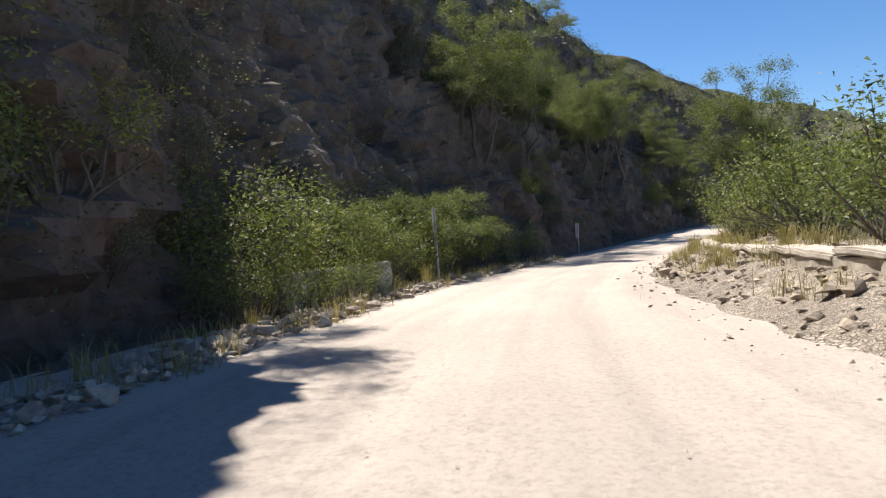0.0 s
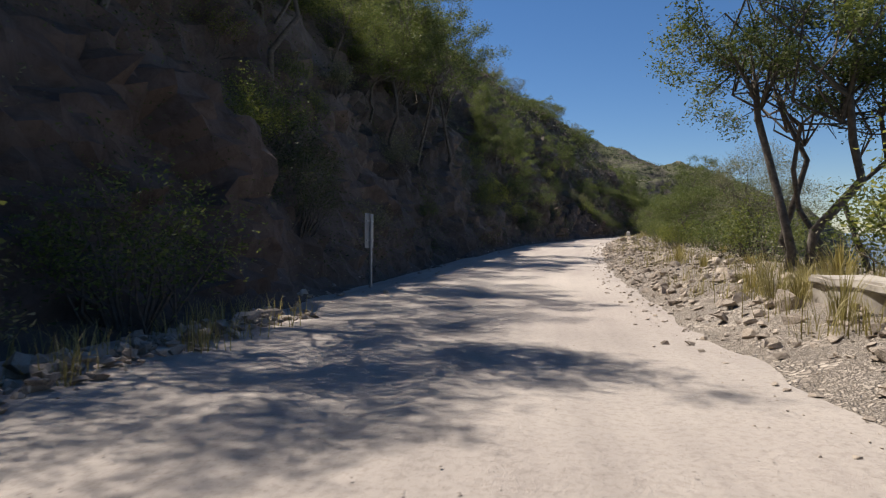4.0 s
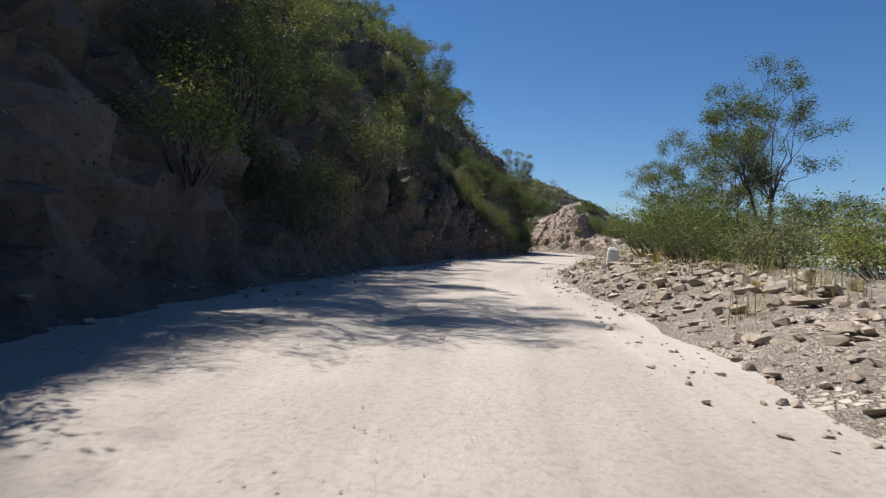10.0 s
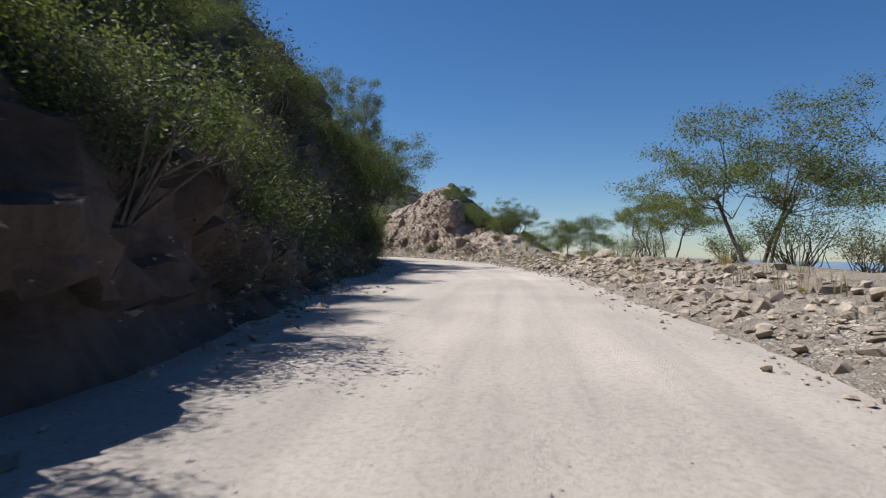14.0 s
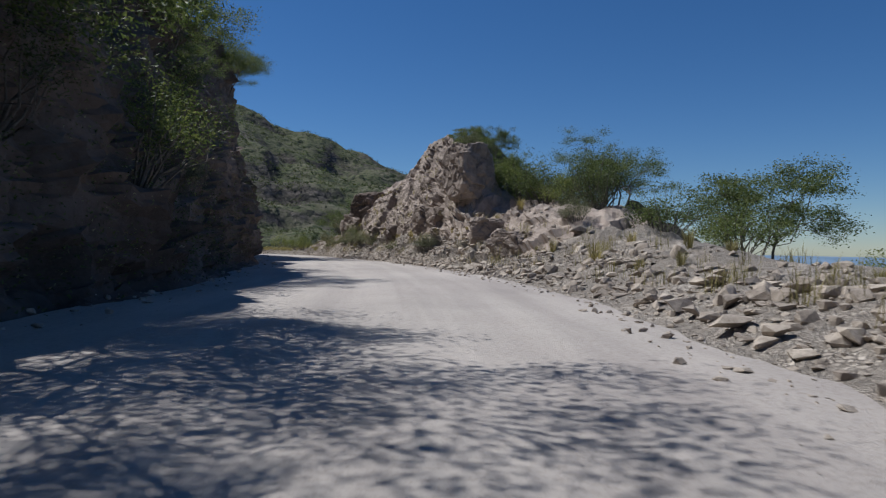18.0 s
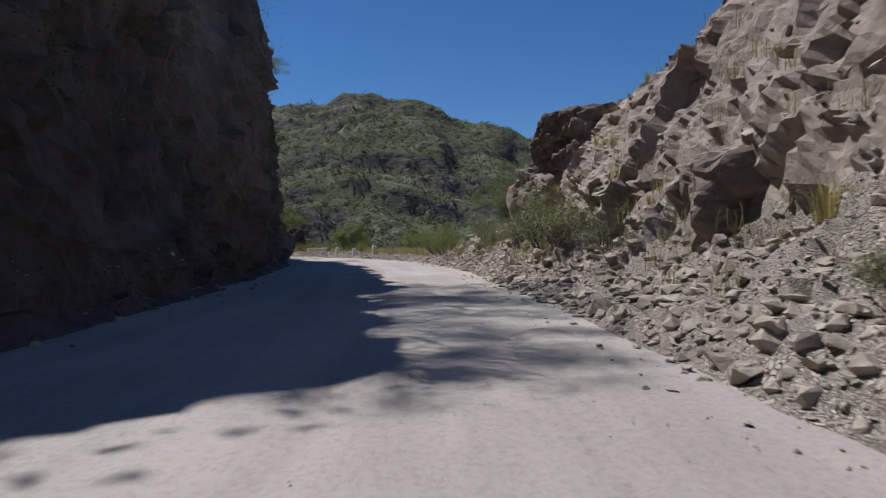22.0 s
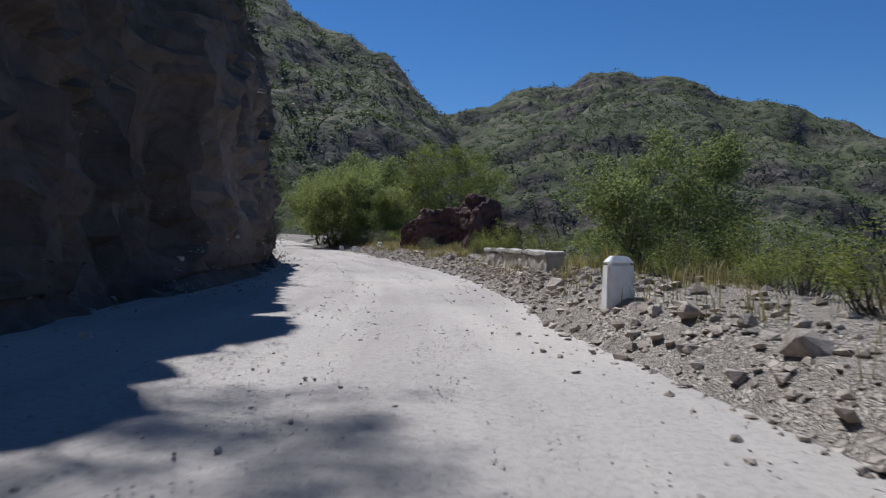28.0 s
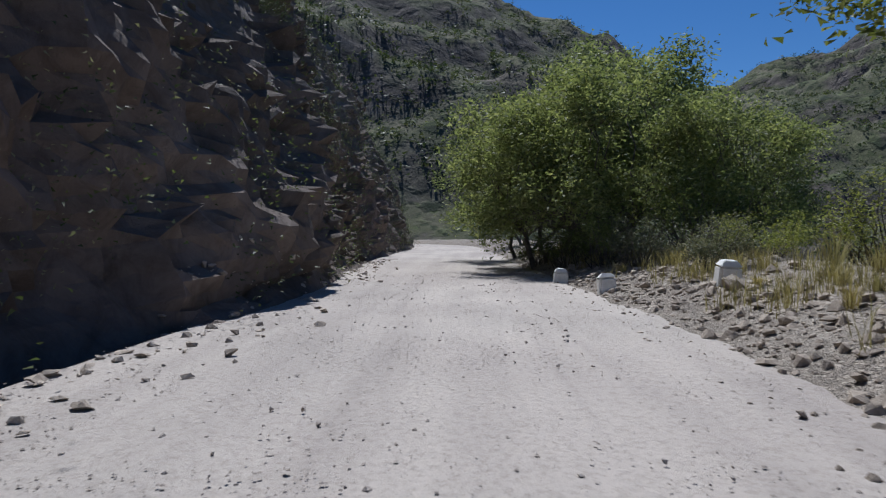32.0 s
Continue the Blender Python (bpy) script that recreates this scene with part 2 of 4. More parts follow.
M_ROAD = mat_gravel("gravel road", (0.5, 0.45, 0.405), (0.42, 0.38, 0.345), (0.6, 0.58, 0.56), True)
M_BANK = mat_rubble("rubble earth", (0.48, 0.42, 0.355), (0.4, 0.345, 0.29), (0.29, 0.25, 0.21))
M_CLIFF = mat_rock("cliff rock", (0.31, 0.255, 0.225), (0.18, 0.148, 0.13), (0.075, 0.064, 0.06), 1.0, (0.19, 0.142, 0.12))
M_OUTCROP = mat_rock("weathered rock", (0.47, 0.4, 0.345), (0.36, 0.3, 0.255), (0.22, 0.18, 0.155))
M_RED = mat_rock("red rock", (0.25, 0.16, 0.145), (0.14, 0.085, 0.08), (0.075, 0.05, 0.05), 1.6)
M_SLAB = mat_rock("brown slab rock", (0.3, 0.24, 0.2), (0.215, 0.17, 0.14), (0.12, 0.095, 0.08))
M_STONE = mat_rock("broken stone", (0.64, 0.57, 0.49), (0.52, 0.455, 0.385), (0.35, 0.305, 0.265), 2.5)
M_HILL = mat_hill("scrub mountainside")
# far plain: the blue of distance haze is put into its base colour
M_HAZE_PLAIN = mat_plain("haze-blue distant plain", (0.1, 0.16, 0.23), (0.15, 0.22, 0.3), 0.004, 1.0, 0.0)
M_BARK = mat_plain("bark", (0.06, 0.05, 0.042), (0.17, 0.145, 0.12), 9.0, 0.95, 0.7)
M_DRYWOOD = mat_plain("dry wood", (0.07, 0.055, 0.055), (0.19, 0.16, 0.15), 7.0, 0.95, 0.5)
M_LEAF = mat_leaf("acacia leaf", (0.06, 0.085, 0.03), (0.112, 0.145, 0.045), (0.2, 0.22, 0.085))
M_LEAF_DARK = mat_leaf("scrub leaf", (0.035, 0.055, 0.02), (0.065, 0.085, 0.035), (0.12, 0.125, 0.06), 0.25)
M_LEAF_PALE = mat_leaf("grey green leaf", (0.09, 0.105, 0.06), (0.16, 0.165, 0.1), (0.27, 0.26, 0.18), 0.3)
M_LEAF_BRIGHT = mat_leaf("yellow green leaf", (0.1, 0.125, 0.03), (0.19, 0.215, 0.055), (0.3, 0.31, 0.11), 0.4)
M_LEAF_SOFT = mat_leaf("soft green leaf", (0.11, 0.14, 0.06), (0.19, 0.225, 0.095), (0.29, 0.31, 0.15), 0.5)
M_GRASS = mat_leaf("dry grass", (0.2, 0.17, 0.07), (0.33, 0.28, 0.13), (0.45, 0.4, 0.22), 0.3)
M_WHITE = mat_plain("worn white paint", (0.62, 0.61, 0.58), (0.82, 0.81, 0.78), 6.0, 0.8, 0.3)
M_CONCRETE = mat_plain("old concrete", (0.25, 0.22, 0.19), (0.52, 0.48, 0.42), 2.2, 0.92, 0.6)
M_STEEL = mat_plain("galvanised steel", (0.3, 0.31, 0.32), (0.42, 0.43, 0.44), 3.0, 0.5, 0.1, 0.7)
M_SIGN = mat_plain("grey sign back", (0.2, 0.2, 0.205), (0.32, 0.32, 0.33), 3.0, 0.6, 0.1, 0.2)

# ---- the line of the road ----
ROAD = ((20.8, -33.2, 0.6), (13.8, -22.1, 0.5), (6.7, -11.2, 0.25), (0, 0, 0), (-4.35, 12.24, -0.41), (-6.85, 24.98, -0.76), (-7.65, 37.95, -1.08), (-7.92, 50.95, -1.11),
        (-7.71, 63.95, -0.97), (-6.66, 76.9, -0.78), (-5.05, 89.79, -0.66), (-1.8, 102.37, -0.51), (2.7, 114.57, -0.42), (7.05, 126.81, -0.42), (10.0, 139.46, -0.45),
        (11.67, 152.35, -0.36), (12.03, 165.34, -0.28), (11.47, 178.31, -0.26), (9.68, 191.18, -0.3), (6.82, 203.86, -0.32), (3.21, 216.34, -0.34),
        (-1.81, 228.33, -0.4), (-7.82, 239.85, -0.5), (-14.9, 250.74, -0.6), (-23.6, 260.3, -0.52), (-32.5, 269.7, -0.46), (-41.5, 279.2, -0.42), (-50.4, 288.6, -0.36),
        (-59.4, 298.0, -0.3), (-68.5, 307.3, -0.24), (-78.0, 316.2, -0.18), (-88.5, 323.8, -0.12), (-100, 330, -0.1), (-112, 334.5, -0.1), (-124.5, 337.5, -0.1))
ROAD_STEP, ROAD_FROM = 13.0, -39.0
S_MIN, S_MAX = -34.0, 396.0
RP = np.array(ROAD)


def line_at(s):
    """Centre of the road and its direction at s metres."""
    f = min(max((s - ROAD_FROM) / ROAD_STEP, 0.0), len(RP) - 1.001)
    i = int(f)
    t = f - i
    p0, p1, p2, p3 = RP[max(i - 1, 0)], RP[i], RP[i + 1], RP[min(i + 2, len(RP) - 1)]
    c = 0.5 * (2 * p1 + (p2 - p0) * t + (2 * p0 - 5 * p1 + 4 * p2 - p3) * t * t + (3 * p1 - p0 - 3 * p2 + p3) * t ** 3)
    d = 0.5 * ((p2 - p0) + 2 * (2 * p0 - 5 * p1 + 4 * p2 - p3) * t + 3 * (3 * p1 - p0 - 3 * p2 + p3) * t * t)
    d = d[:2] / np.hypot(d[0], d[1])
    return c, d


def spot(s, u, h=0.0):
    """World place: s along the road, u to its right, h above it."""
    c, d = line_at(s)
    return Vector((c[0] + d[1] * u, c[1] - d[0] * u, c[2] + h))


def bearing(s):
    _, d = line_at(s)
    return math.degrees(math.atan2(-d[0], d[1]))


def table(text):
    rows = [tuple(float(v) for v in r.split()) for r in text.strip().splitlines()]
    cols = np.array(rows).T
    return lambda s, k: float(np.interp(s, cols[0], cols[k]))


# along the road: foot of the cliff, lean, height of the steep part, slope above
LEFT = table("""
-35 -6.3 .06 20 1.1
0 -6.0 .05 18 1.1
10.5 -6.1 .06 18 1.1
16 -6.6 .34 15 1.1
26 -6.2 .40 16 1.1
33 -5.4 .44 19 1.2
45 -5.0 .47 22 1.2
65 -4.7 .47 22 1.2
80 -4.4 .50 21 1.25
90 -4.0 .54 18 1.2
100 -3.9 .60 15 1.2
110 -3.8 .60 11 1.1
118 -4.7 .52 10 1.0
128 -6.2 .44 10 1.1
145 -6.0 .40 10 1.1
160 -5.6 .30 10 1.1
170 -5.5 .27 10 1.1
187 -5.6 .30 11 1.1
192 -5.6 .12 13 1.2
206 -5.6 .08 14 1.2
222 -5.3 .08 14 1.2
240 -5.2 .08 14 1.2
255 -4.9 .09 15 1.2
268 -4.0 .14 15 1.2
285 -3.8 .20 15 1.0
300 -4.6 .30 15 1.0
312 -5.0 .34 15 1.0
325 -5.0 .36 15 1.0
340 -5.0 .38 16 1.0
400 -6.0 .38 16 1.0
""")
# along the road: edge, first shoulder (out, up), crest (place, up), rise behind, roughness
RIGHT = table("""
-35 3.3 1.0 .40 6.0 .7 -.3 .06
0 3.3 1.0 .40 6.0 .7 -.3 .06
20 2.4 1.2 .50 5.5 .9 -.3 .06
40 2.7 1.2 .45 6.0 .7 -.3 .08
60 3.0 1.5 .45 7.0 .7 -.3 .10
80 2.7 1.5 .50 7.0 .8 -.3 .10
95 2.4 1.3 .50 6.0 .8 -.3 .10
110 3.1 1.5 .35 8.0 .6 -.3 .10
125 2.8 1.2 .50 6.5 .9 -.3 .12
145 3.2 1.2 .55 7.0 .9 -.3 .12
155 3.7 1.5 .50 7.2 .8 -.8 .12
163 3.6 2.0 .70 7.8 1.3 -.6 .22
168 3.2 1.7 .8 7.0 2.3 .4 .3
174.6 2.8 1.7 .9 6.6 2.9 .2 .36
176.8 2.6 1.9 1.2 6.4 5.3 -4.0 .4
180 2.4 2.0 1.25 6.6 6.4 -4.4 .42
184 2.4 2.0 1.25 6.9 8.2 -3.0 .38
190 2.4 2.1 1.35 7.4 8.2 1.4 .3
198 2.5 1.9 1.3 6.8 5.0 3.0 .32
205 3.1 1.6 1.1 6.8 4.6 3.0 .3
210 3.2 1.2 1.0 8.0 3.4 2.0 .3
217 3.1 1.5 .6 7.0 1.4 .5 .15
225 2.9 .9 .40 5.0 .6 -.2 .08
237 2.6 .9 .35 4.8 .55 -.3 .06
241 2.3 .6 .36 4.6 .55 -.3 .06
245 1.9 .6 .52 4.4 .65 -.3 .06
249 2.2 .7 .45 4.5 .6 -.3 .06
262 2.6 .9 .40 5.0 .55 -.3 .06
278 2.9 1.0 .40 6.0 .7 -.3 .06
300 2.6 1.0 .40 7.0 .8 -.3 .06
400 2.6 1.0 .40 7.0 .8 -.3 .06
""")


def left_profile(s):
    foot, lean, high, up = (LEFT(s, k) for k in (1, 2, 3, 4))
    top = foot - lean * high
    g = min(1.0, max(0.1, (348 - s) / 26))
    return ((foot + 0.7, -0.08), (foot, 0.15), (top, high), (top - 9 * g, high + 9 * up * g), (top - 40 * g, high + (9 * up + 20) * g), (top - 95 * g, high + (9 * up + 34) * g))


def right_profile(s):
    e, a, b, c, d, r = (RIGHT(s, k) for k in (1, 2, 3, 4, 5, 6))
    return ((e - 0.6, -0.06), (e, 0.04), (e + a, b), (c, d), (c + 4, d + r), (c + 13, d + r - 6), (c + 40, d + r - 22), (c + 95, d + r - 45))


def along(profile, counts):
    pts = []
    for (a, b), (c, d), n in zip(profile, profile[1:], counts):
        pts += [(a + (c - a) * k / n, b + (d - b) * k / n) for k in range(n)]
    return pts + [profile[-1]]


def mesh_of(name, verts, faces, material=None, smooth=False):
    me = bpy.data.meshes.new(name)
    me.from_pydata(verts, [], faces)
    if material:
        me.materials.append(material)
    if smooth:
        me.polygons.foreach_set("use_smooth", [True] * len(me.polygons))
    me.update()
    return me


def grid_faces(rows, cols, flip=False):
    f = [(i * cols + j, i * cols + j + 1, (i + 1) * cols + j + 1, (i + 1) * cols + j) for i in range(rows - 1) for j in range(cols - 1)]
    return [q[::-1] for q in f] if flip else f


def blocky(p, size):
    """-1..1: a value for each block of fractured rock."""
    q = Vector((p.x / size + 0.35 * noise.noise(p * 0.9), p.y / size, p.z / (size * 0.75) + 0.35 * noise.noise(p * 0.9 + Vector((9, 3, 1)))))
    d, c = noise.voronoi(q)
    return noise.noise(c[0] * 7.31) * 1.6 - 0.35 * max(0.0, 0.12 - (d[1] - d[0])) * 8


def strip(name, profile_of, counts, step, rough, material, flip, start=S_MIN, end=S_MAX):
    verts = []
    n = int(round((end - start) / step)) + 1
    cols = sum(counts) + 1
    for i in range(n):
        s = start + i * step
        pts = along(profile_of(s), counts)
        c, d = line_at(s)
        cx, cy, cz, dx, dy = float(c[0]), float(c[1]), float(c[2]), float(d[0]), float(d[1])
        for j, (u, h) in enumerate(pts):
            p = Vector((cx + dy * u, cy - dx * u, cz + h))
            ua, ha = pts[max(j - 1, 0)]
            ub, hb = pts[min(j + 1, cols - 1)]
            ln = math.hypot(ub - ua, hb - ha) or 1.0
            nu, nh = (hb - ha) / ln, -(ub - ua) / ln
            if flip:
                nu, nh = -nu, -nh
            verts.append(p + Vector((dy * nu, -dx * nu, nh)) * rough(s, j, u, h, p))
    ob = new(name, mesh_of(name, verts, grid_faces(n, cols, flip), material))
    return ob


def cliff_rough(s, j, u, h, p):
    k = min(1.0, j / 7.0)
    big = noise.fractal(p * 0.11, 1.0, 2.0, 3) * 1.3
    q = Vector((p.x, p.y, p.z * (1.0 - 0.6 * min(1.0, max(0.0, (s - 172) / 15), max(0.0, (272 - s) / 15)))))  # upright joints in the later cliff
    return k * (big + 0.55 * blocky(q, 1.9) + 0.28 * blocky(q + Vector((31, 7, 3)), 0.75) + 0.16 * noise.fractal(p * 1.6, 1.0, 2.0, 2)) * (1.0 if h < 22 else 0.6)


def bank_rough(s, j, u, h, p):
    if j < 2:
        return 0.0
    r = RIGHT(s, 7)
    k = min(1.0, (j - 1) / 4.0)
    v = 0.6 * noise.fractal(p * 0.9, 1.0, 2.0, 3) * max(r, 0.1)
    if r > 0.13:
        k = min(1.0, (j - 2) / 14.0)
        v += r * (1.15 * blocky(p, 3.1) + 0.5 * blocky(p + Vector((31, 7, 3)), 1.2) + 0.2 * blocky(p + Vector((3, 17, 5)), 0.5) + 0.3 * noise.fractal(p * 1.3, 1.0, 2.0, 3))
    elif u > 12:
        v += 0.9 * noise.fractal(p * 0.08, 1.0, 2.0, 3)
    return k * v


cliff = tagged(strip("wall_cliff", left_profile, (4, 72, 26, 14, 5), 0.33, cliff_rough, M_CLIFF, True),
               "tall fractured brown and reddish rock cliff beside the road", "cliff", "", "structure")
VERGE = "stony verge of rubble and dry earth falling to the valley"
banks = [tagged(strip("ground_verge", right_profile, (3, 6, 14, 6, 8, 8, 5), 0.5, bank_rough, M_BANK, False, S_MIN, 157.0), VERGE, "roadside", "", "structure"),
         tagged(strip("wall_outcrop", right_profile, (3, 18, 60, 26, 20, 8, 5), 0.2, bank_rough, M_OUTCROP, False, 157.0, 222.0),
                "weathered tan rock outcrop with scree at its foot", "rock outcrop", "", "structure"),
         tagged(strip("ground_verge_2", right_profile, (3, 6, 14, 6, 8, 8, 5), 0.5, bank_rough, M_BANK, False, 222.0, S_MAX), VERGE, "roadside", "", "structure")]

for ob in (banks[0], banks[2]):
    ob.data.materials.append(M_HILL)
    ob.data.polygons.foreach_set("material_index", [1 if k % 50 >= 28 else 0 for k in range(len(ob.data.polygons))])
banks[1].data.materials.append(M_BANK)
banks[1].data.materials.append(M_HILL)
OUT_COLS = sum((3, 18, 60, 26, 20, 8, 5))
banks[1].data.polygons.foreach_set("material_index", [2 if k % OUT_COLS >= 104 else 1 if k % OUT_COLS < 25 or k // OUT_COLS < 40 else 0 for k in range(len(banks[1].data.polygons))])

# ---- the road itself: crown, wheel tracks, shallow hollows ----
verts, NR, NC = [], int((S_MAX - S_MIN) / 0.5) + 1, 30
for i in range(NR):
    s = S_MIN + 0.5 * i
    ua, ub = LEFT(s, 1) + 0.25, RIGHT(s, 1) + 0.15
    for j in range(NC):
        u = ua + (ub - ua) * j / (NC - 1)
        h = 0.03 - 0.004 * u * u / 3 - 0.03 * (math.exp(-((u - 0.9) / 0.35) ** 2) + math.exp(-((u + 1.1) / 0.35) ** 2))
        p = spot(s, u, h)
        p.z += 0.025 * noise.noise(p * 0.45) + 0.012 * noise.noise(p * 1.7)
        verts.append(p)
road_mesh = mesh_of("road", verts, grid_faces(NR, NC), M_ROAD, True)
across = np.array([(LEFT(S_MIN + 0.5 * (k // NC), 1) * (1 - k % NC / (NC - 1)) + RIGHT(S_MIN + 0.5 * (k // NC), 1) * (k % NC / (NC - 1)), 0.5 * (k // NC)) for k in range(NR * NC)])
index = np.empty(len(road_mesh.loops), dtype=np.int32)
road_mesh.loops.foreach_get("vertex_index", index)
road_mesh.uv_layers.new(name="along").data.foreach_set("uv", across[index].ravel())
road = tagged(new("road", road_mesh), "pale dusty gravel mountain road with faint wheel tracks", "road", "", "structure")

# ---- the land round it, out to the horizon ----
HUB = Vector((-3, 230, 0))
CREST = table("""
-180 0 0
-27 0 0
-20 38 0
-14 66 0
-8 82 0
0 108 0
7 130 0
13 138 0
18 126 0
22 112 10
25 104 48
30 100 76
36 100 90
43 100 106
52 90 118
65 70 122
90 50 110
130 20 60
180 0 0
""")


def land(az, r):
    far, near = CREST(az, 1), CREST(az, 2)
    x, y = HUB.x - math.sin(radians(az)) * r, HUB.y + math.cos(radians(az)) * r
    base = -18.0
    if az < -25 or az > 100:
        fall = min(1.0, max(0.0, (-25 - az) / 25)) if az < 0 else min(1.0, (az - 100) / 40)
        base = -18.0 - fall * (min(190.0, max(0.0, r - 60) * 0.5) - 175.0 * min(1.0, max(0.0, (r - 700) / 3300.0)))
    z = base
    for top, rise, peak in ((far, 230.0, 560.0), (near * 1.4, 150.0, 420.0)):
        if top > 0:
            f = (r - rise) / (peak - rise) if r < peak else max(0.0, 1.0 - (r - peak) / 500.0)
            f = min(max(f, 0.0), 1.0)
            z = max(z, base + (top - base) * (f ** 0.85 if r < peak else f))
    if z > -15:
        k = min(1.0, (z + 15) / 40)
        v = Vector((x, y, 0))
        z += k * (10 * noise.fractal(v * 0.012, 1.0, 2.0, 4) + 8 * noise.ridged_multi_fractal(v * 0.018, 1.0, 2.0, 4, 1.0, 2.0) - 8)
    if -10 < z:
        crest = max(far, near * 1.4)
        w = (0.42 if az < 22 else 0.15) * min(1.0, max(0.0, (crest - z) / 18.0))
        t = z / 27.0 + 1.8 * noise.noise(Vector((x * 0.011, y * 0.011, 2)))
        f = t - math.floor(t)
        z += w * 27.0 * (min(1.0, max(0.0, (f - 0.62) / 0.24)) - f)
    c = min((math.hypot(x - q[0], y - q[1]) for q in RP[:27:2]), default=999)
    c2 = min(math.hypot(x - q[0], y - q[1]) for q in RP[26:])
    if c < 75:
        z = min(z, -24) if c < 45 else z + (min(z, -24) - z) * (75 - c) / 30
    if c2 < 110:
        z = min(z, -3) if c2 < 16 else z + (min(z, -3) - z) * ((110 - c2) / 94) ** 1.5
    return Vector((x, y, z))


AZ = [-180 + 4 * k for k in range(36)] + [-36 + 0.5 * k for k in range(232)] + [80 + 4 * k for k in range(25)]
RAD = [0.0] + [20 + 6 * k for k in range(110)] + [680 * 1.18 ** k for k in range(12)]
verts = [land(az, r) for r in RAD for az in AZ]
for v in verts[:len(AZ)]:
    v.x, v.y = HUB.x, HUB.y
na = len(AZ)
faces = [(i * na + j, (i + 1) * na + j, (i + 1) * na + (j + 1) % na, i * na + (j + 1) % na) for i in range(len(RAD) - 1) for j in range(na)]
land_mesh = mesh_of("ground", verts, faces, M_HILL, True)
# beyond about 670 m the land takes the plain colour with painted-in haze
land_mesh.materials.append(M_HAZE_PLAIN)
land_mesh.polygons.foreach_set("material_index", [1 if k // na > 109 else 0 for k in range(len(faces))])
ground = tagged(new("ground", land_mesh), "scrub-covered mountains and valley out to the horizon", "mountains", "", "structure")

# ---- growing things ----
from mathutils.bvhtree import BVHTree

rng = np.random.default_rng(7)


def leaves(centres, per, spread, size, rs, droop=0.2):
    """Pointed leaf sprays scattered round the given twig ends: arrays of points and faces."""
    n = len(centres) * per
    c = np.repeat(np.array(centres), per, 0) + rs.normal(0, 1, (n, 3)) * np.array(spread)
    a = rs.normal(0, 1, (n, 3))
    a[:, 2] = a[:, 2] * 0.6 - droop
    a /= np.linalg.norm(a, axis=1)[:, None]
    b = np.cross(a, rs.normal(0, 1, (n, 3)))
    b /= np.linalg.norm(b, axis=1)[:, None] + 1e-9
    k = size * rs.uniform(0.55, 1.3, (n, 1))
    v = np.stack([c - a * k, c + a * k * 0.9 + b * k * 0.34, c + a * k * 0.7 - b * k * 0.5], 1).reshape(-1, 3)
    return v.tolist(), np.arange(3 * n).reshape(n, 3).tolist()


def limb(verts, faces, pts, r0, r1, sides=6):
    """A tapered, bent branch through pts."""
    base = len(verts)
    pts = [Vector(p) for p in pts]
    for k, p in enumerate(pts):
        d = (pts[min(k + 1, len(pts) - 1)] - pts[max(k - 1, 0)]).normalized()
        x = d.orthogonal().normalized()
        y = d.cross(x)
        r = r0 + (r1 - r0) * k / (len(pts) - 1)
        for q in range(sides):
            t = 2 * math.pi * q / sides
            verts.append(p + (x * math.cos(t) + y * math.sin(t)) * r)
    for k in range(len(pts) - 1):
        for q in range(sides):
            faces.append((base + k * sides + q, base + k * sides + (q + 1) % sides, base + (k + 1) * sides + (q + 1) % sides, base + (k + 1) * sides + q))


def bent(a, b, rs, wob, n=5):
    a, b = np.array(a, float), np.array(b, float)
    w = rs.normal(0, wob, (n, 3))
    w[0] = w[-1] = 0
    return [a + (b - a) * k / (n - 1) + w[k] for k in range(n)]


def piece(name, mesh, parent, label=""):
    ob = new(name, mesh)
    ob.parent = parent
    return tagged(ob, label)


def tree(rs, high, wide, stems, leaf, per, leafsize, clumps, flat=0.55, low=0.42, bark=None, name="tree", girth=0.014):
    """Several forking stems, limbs and a crown of many leaf sprays in open clumps."""
    root = new(name)
    v, f, tips = [], [], []
    for k in range(stems):
        t = 2 * math.pi * (k + rs.uniform(0, 0.6)) / stems
        foot = np.array([math.cos(t), math.sin(t), 0]) * 0.16 * (stems > 1) * wide * 0.3
        fork = np.array([math.cos(t) * wide * 0.22, math.sin(t) * wide * 0.22, high * rs.uniform(low, low + 0.14)]) * (1 if stems > 1 else 1)
        r = girth * high * rs.uniform(0.8, 1.15)
        limb(v, f, bent(foot - np.array([0, 0, 0.4]), fork, rs, 0.03 * high), r, r * 0.6)
        nb = max(3, clumps // stems)
        for q in range(nb):
            g = t + rs.uniform(-2.2, 2.2)
            rad = wide * 0.5 * math.sqrt(rs.uniform(0.05, 1))
            zz = high * (low + 0.02 + (0.95 - low) * rs.uniform(0.12, 1) * math.sqrt(max(0.05, 1 - (rad / wide * 1.75) ** 2)))
            tip = np.array([math.cos(g) * rad + fork[0] * 0.5, math.sin(g) * rad + fork[1] * 0.5, zz])
            limb(v, f, bent(fork if q % 2 else fork * 0.86, tip, rs, 0.035 * high), r * 0.33, r * 0.08, 4)
            tips.append(tip)
            for _ in range(3):
                side = tip + rs.normal(0, 1, 3) * np.array([0.1, 0.1, 0.05]) * wide
                limb(v, f, [tip * 0.8 + fork * 0.2, side], r * 0.12, r * 0.04, 3)
                tips.append(side)
    piece("trunk", mesh_of("trunk", v, f, bark or M_BARK, True), root)
    if per:
        lv, lf = leaves(tips, per, (wide * 0.046, wide * 0.046, wide * 0.046 * flat), leafsize, rs)
        piece("crown", mesh_of("crown", lv, lf, leaf), root)
    return root


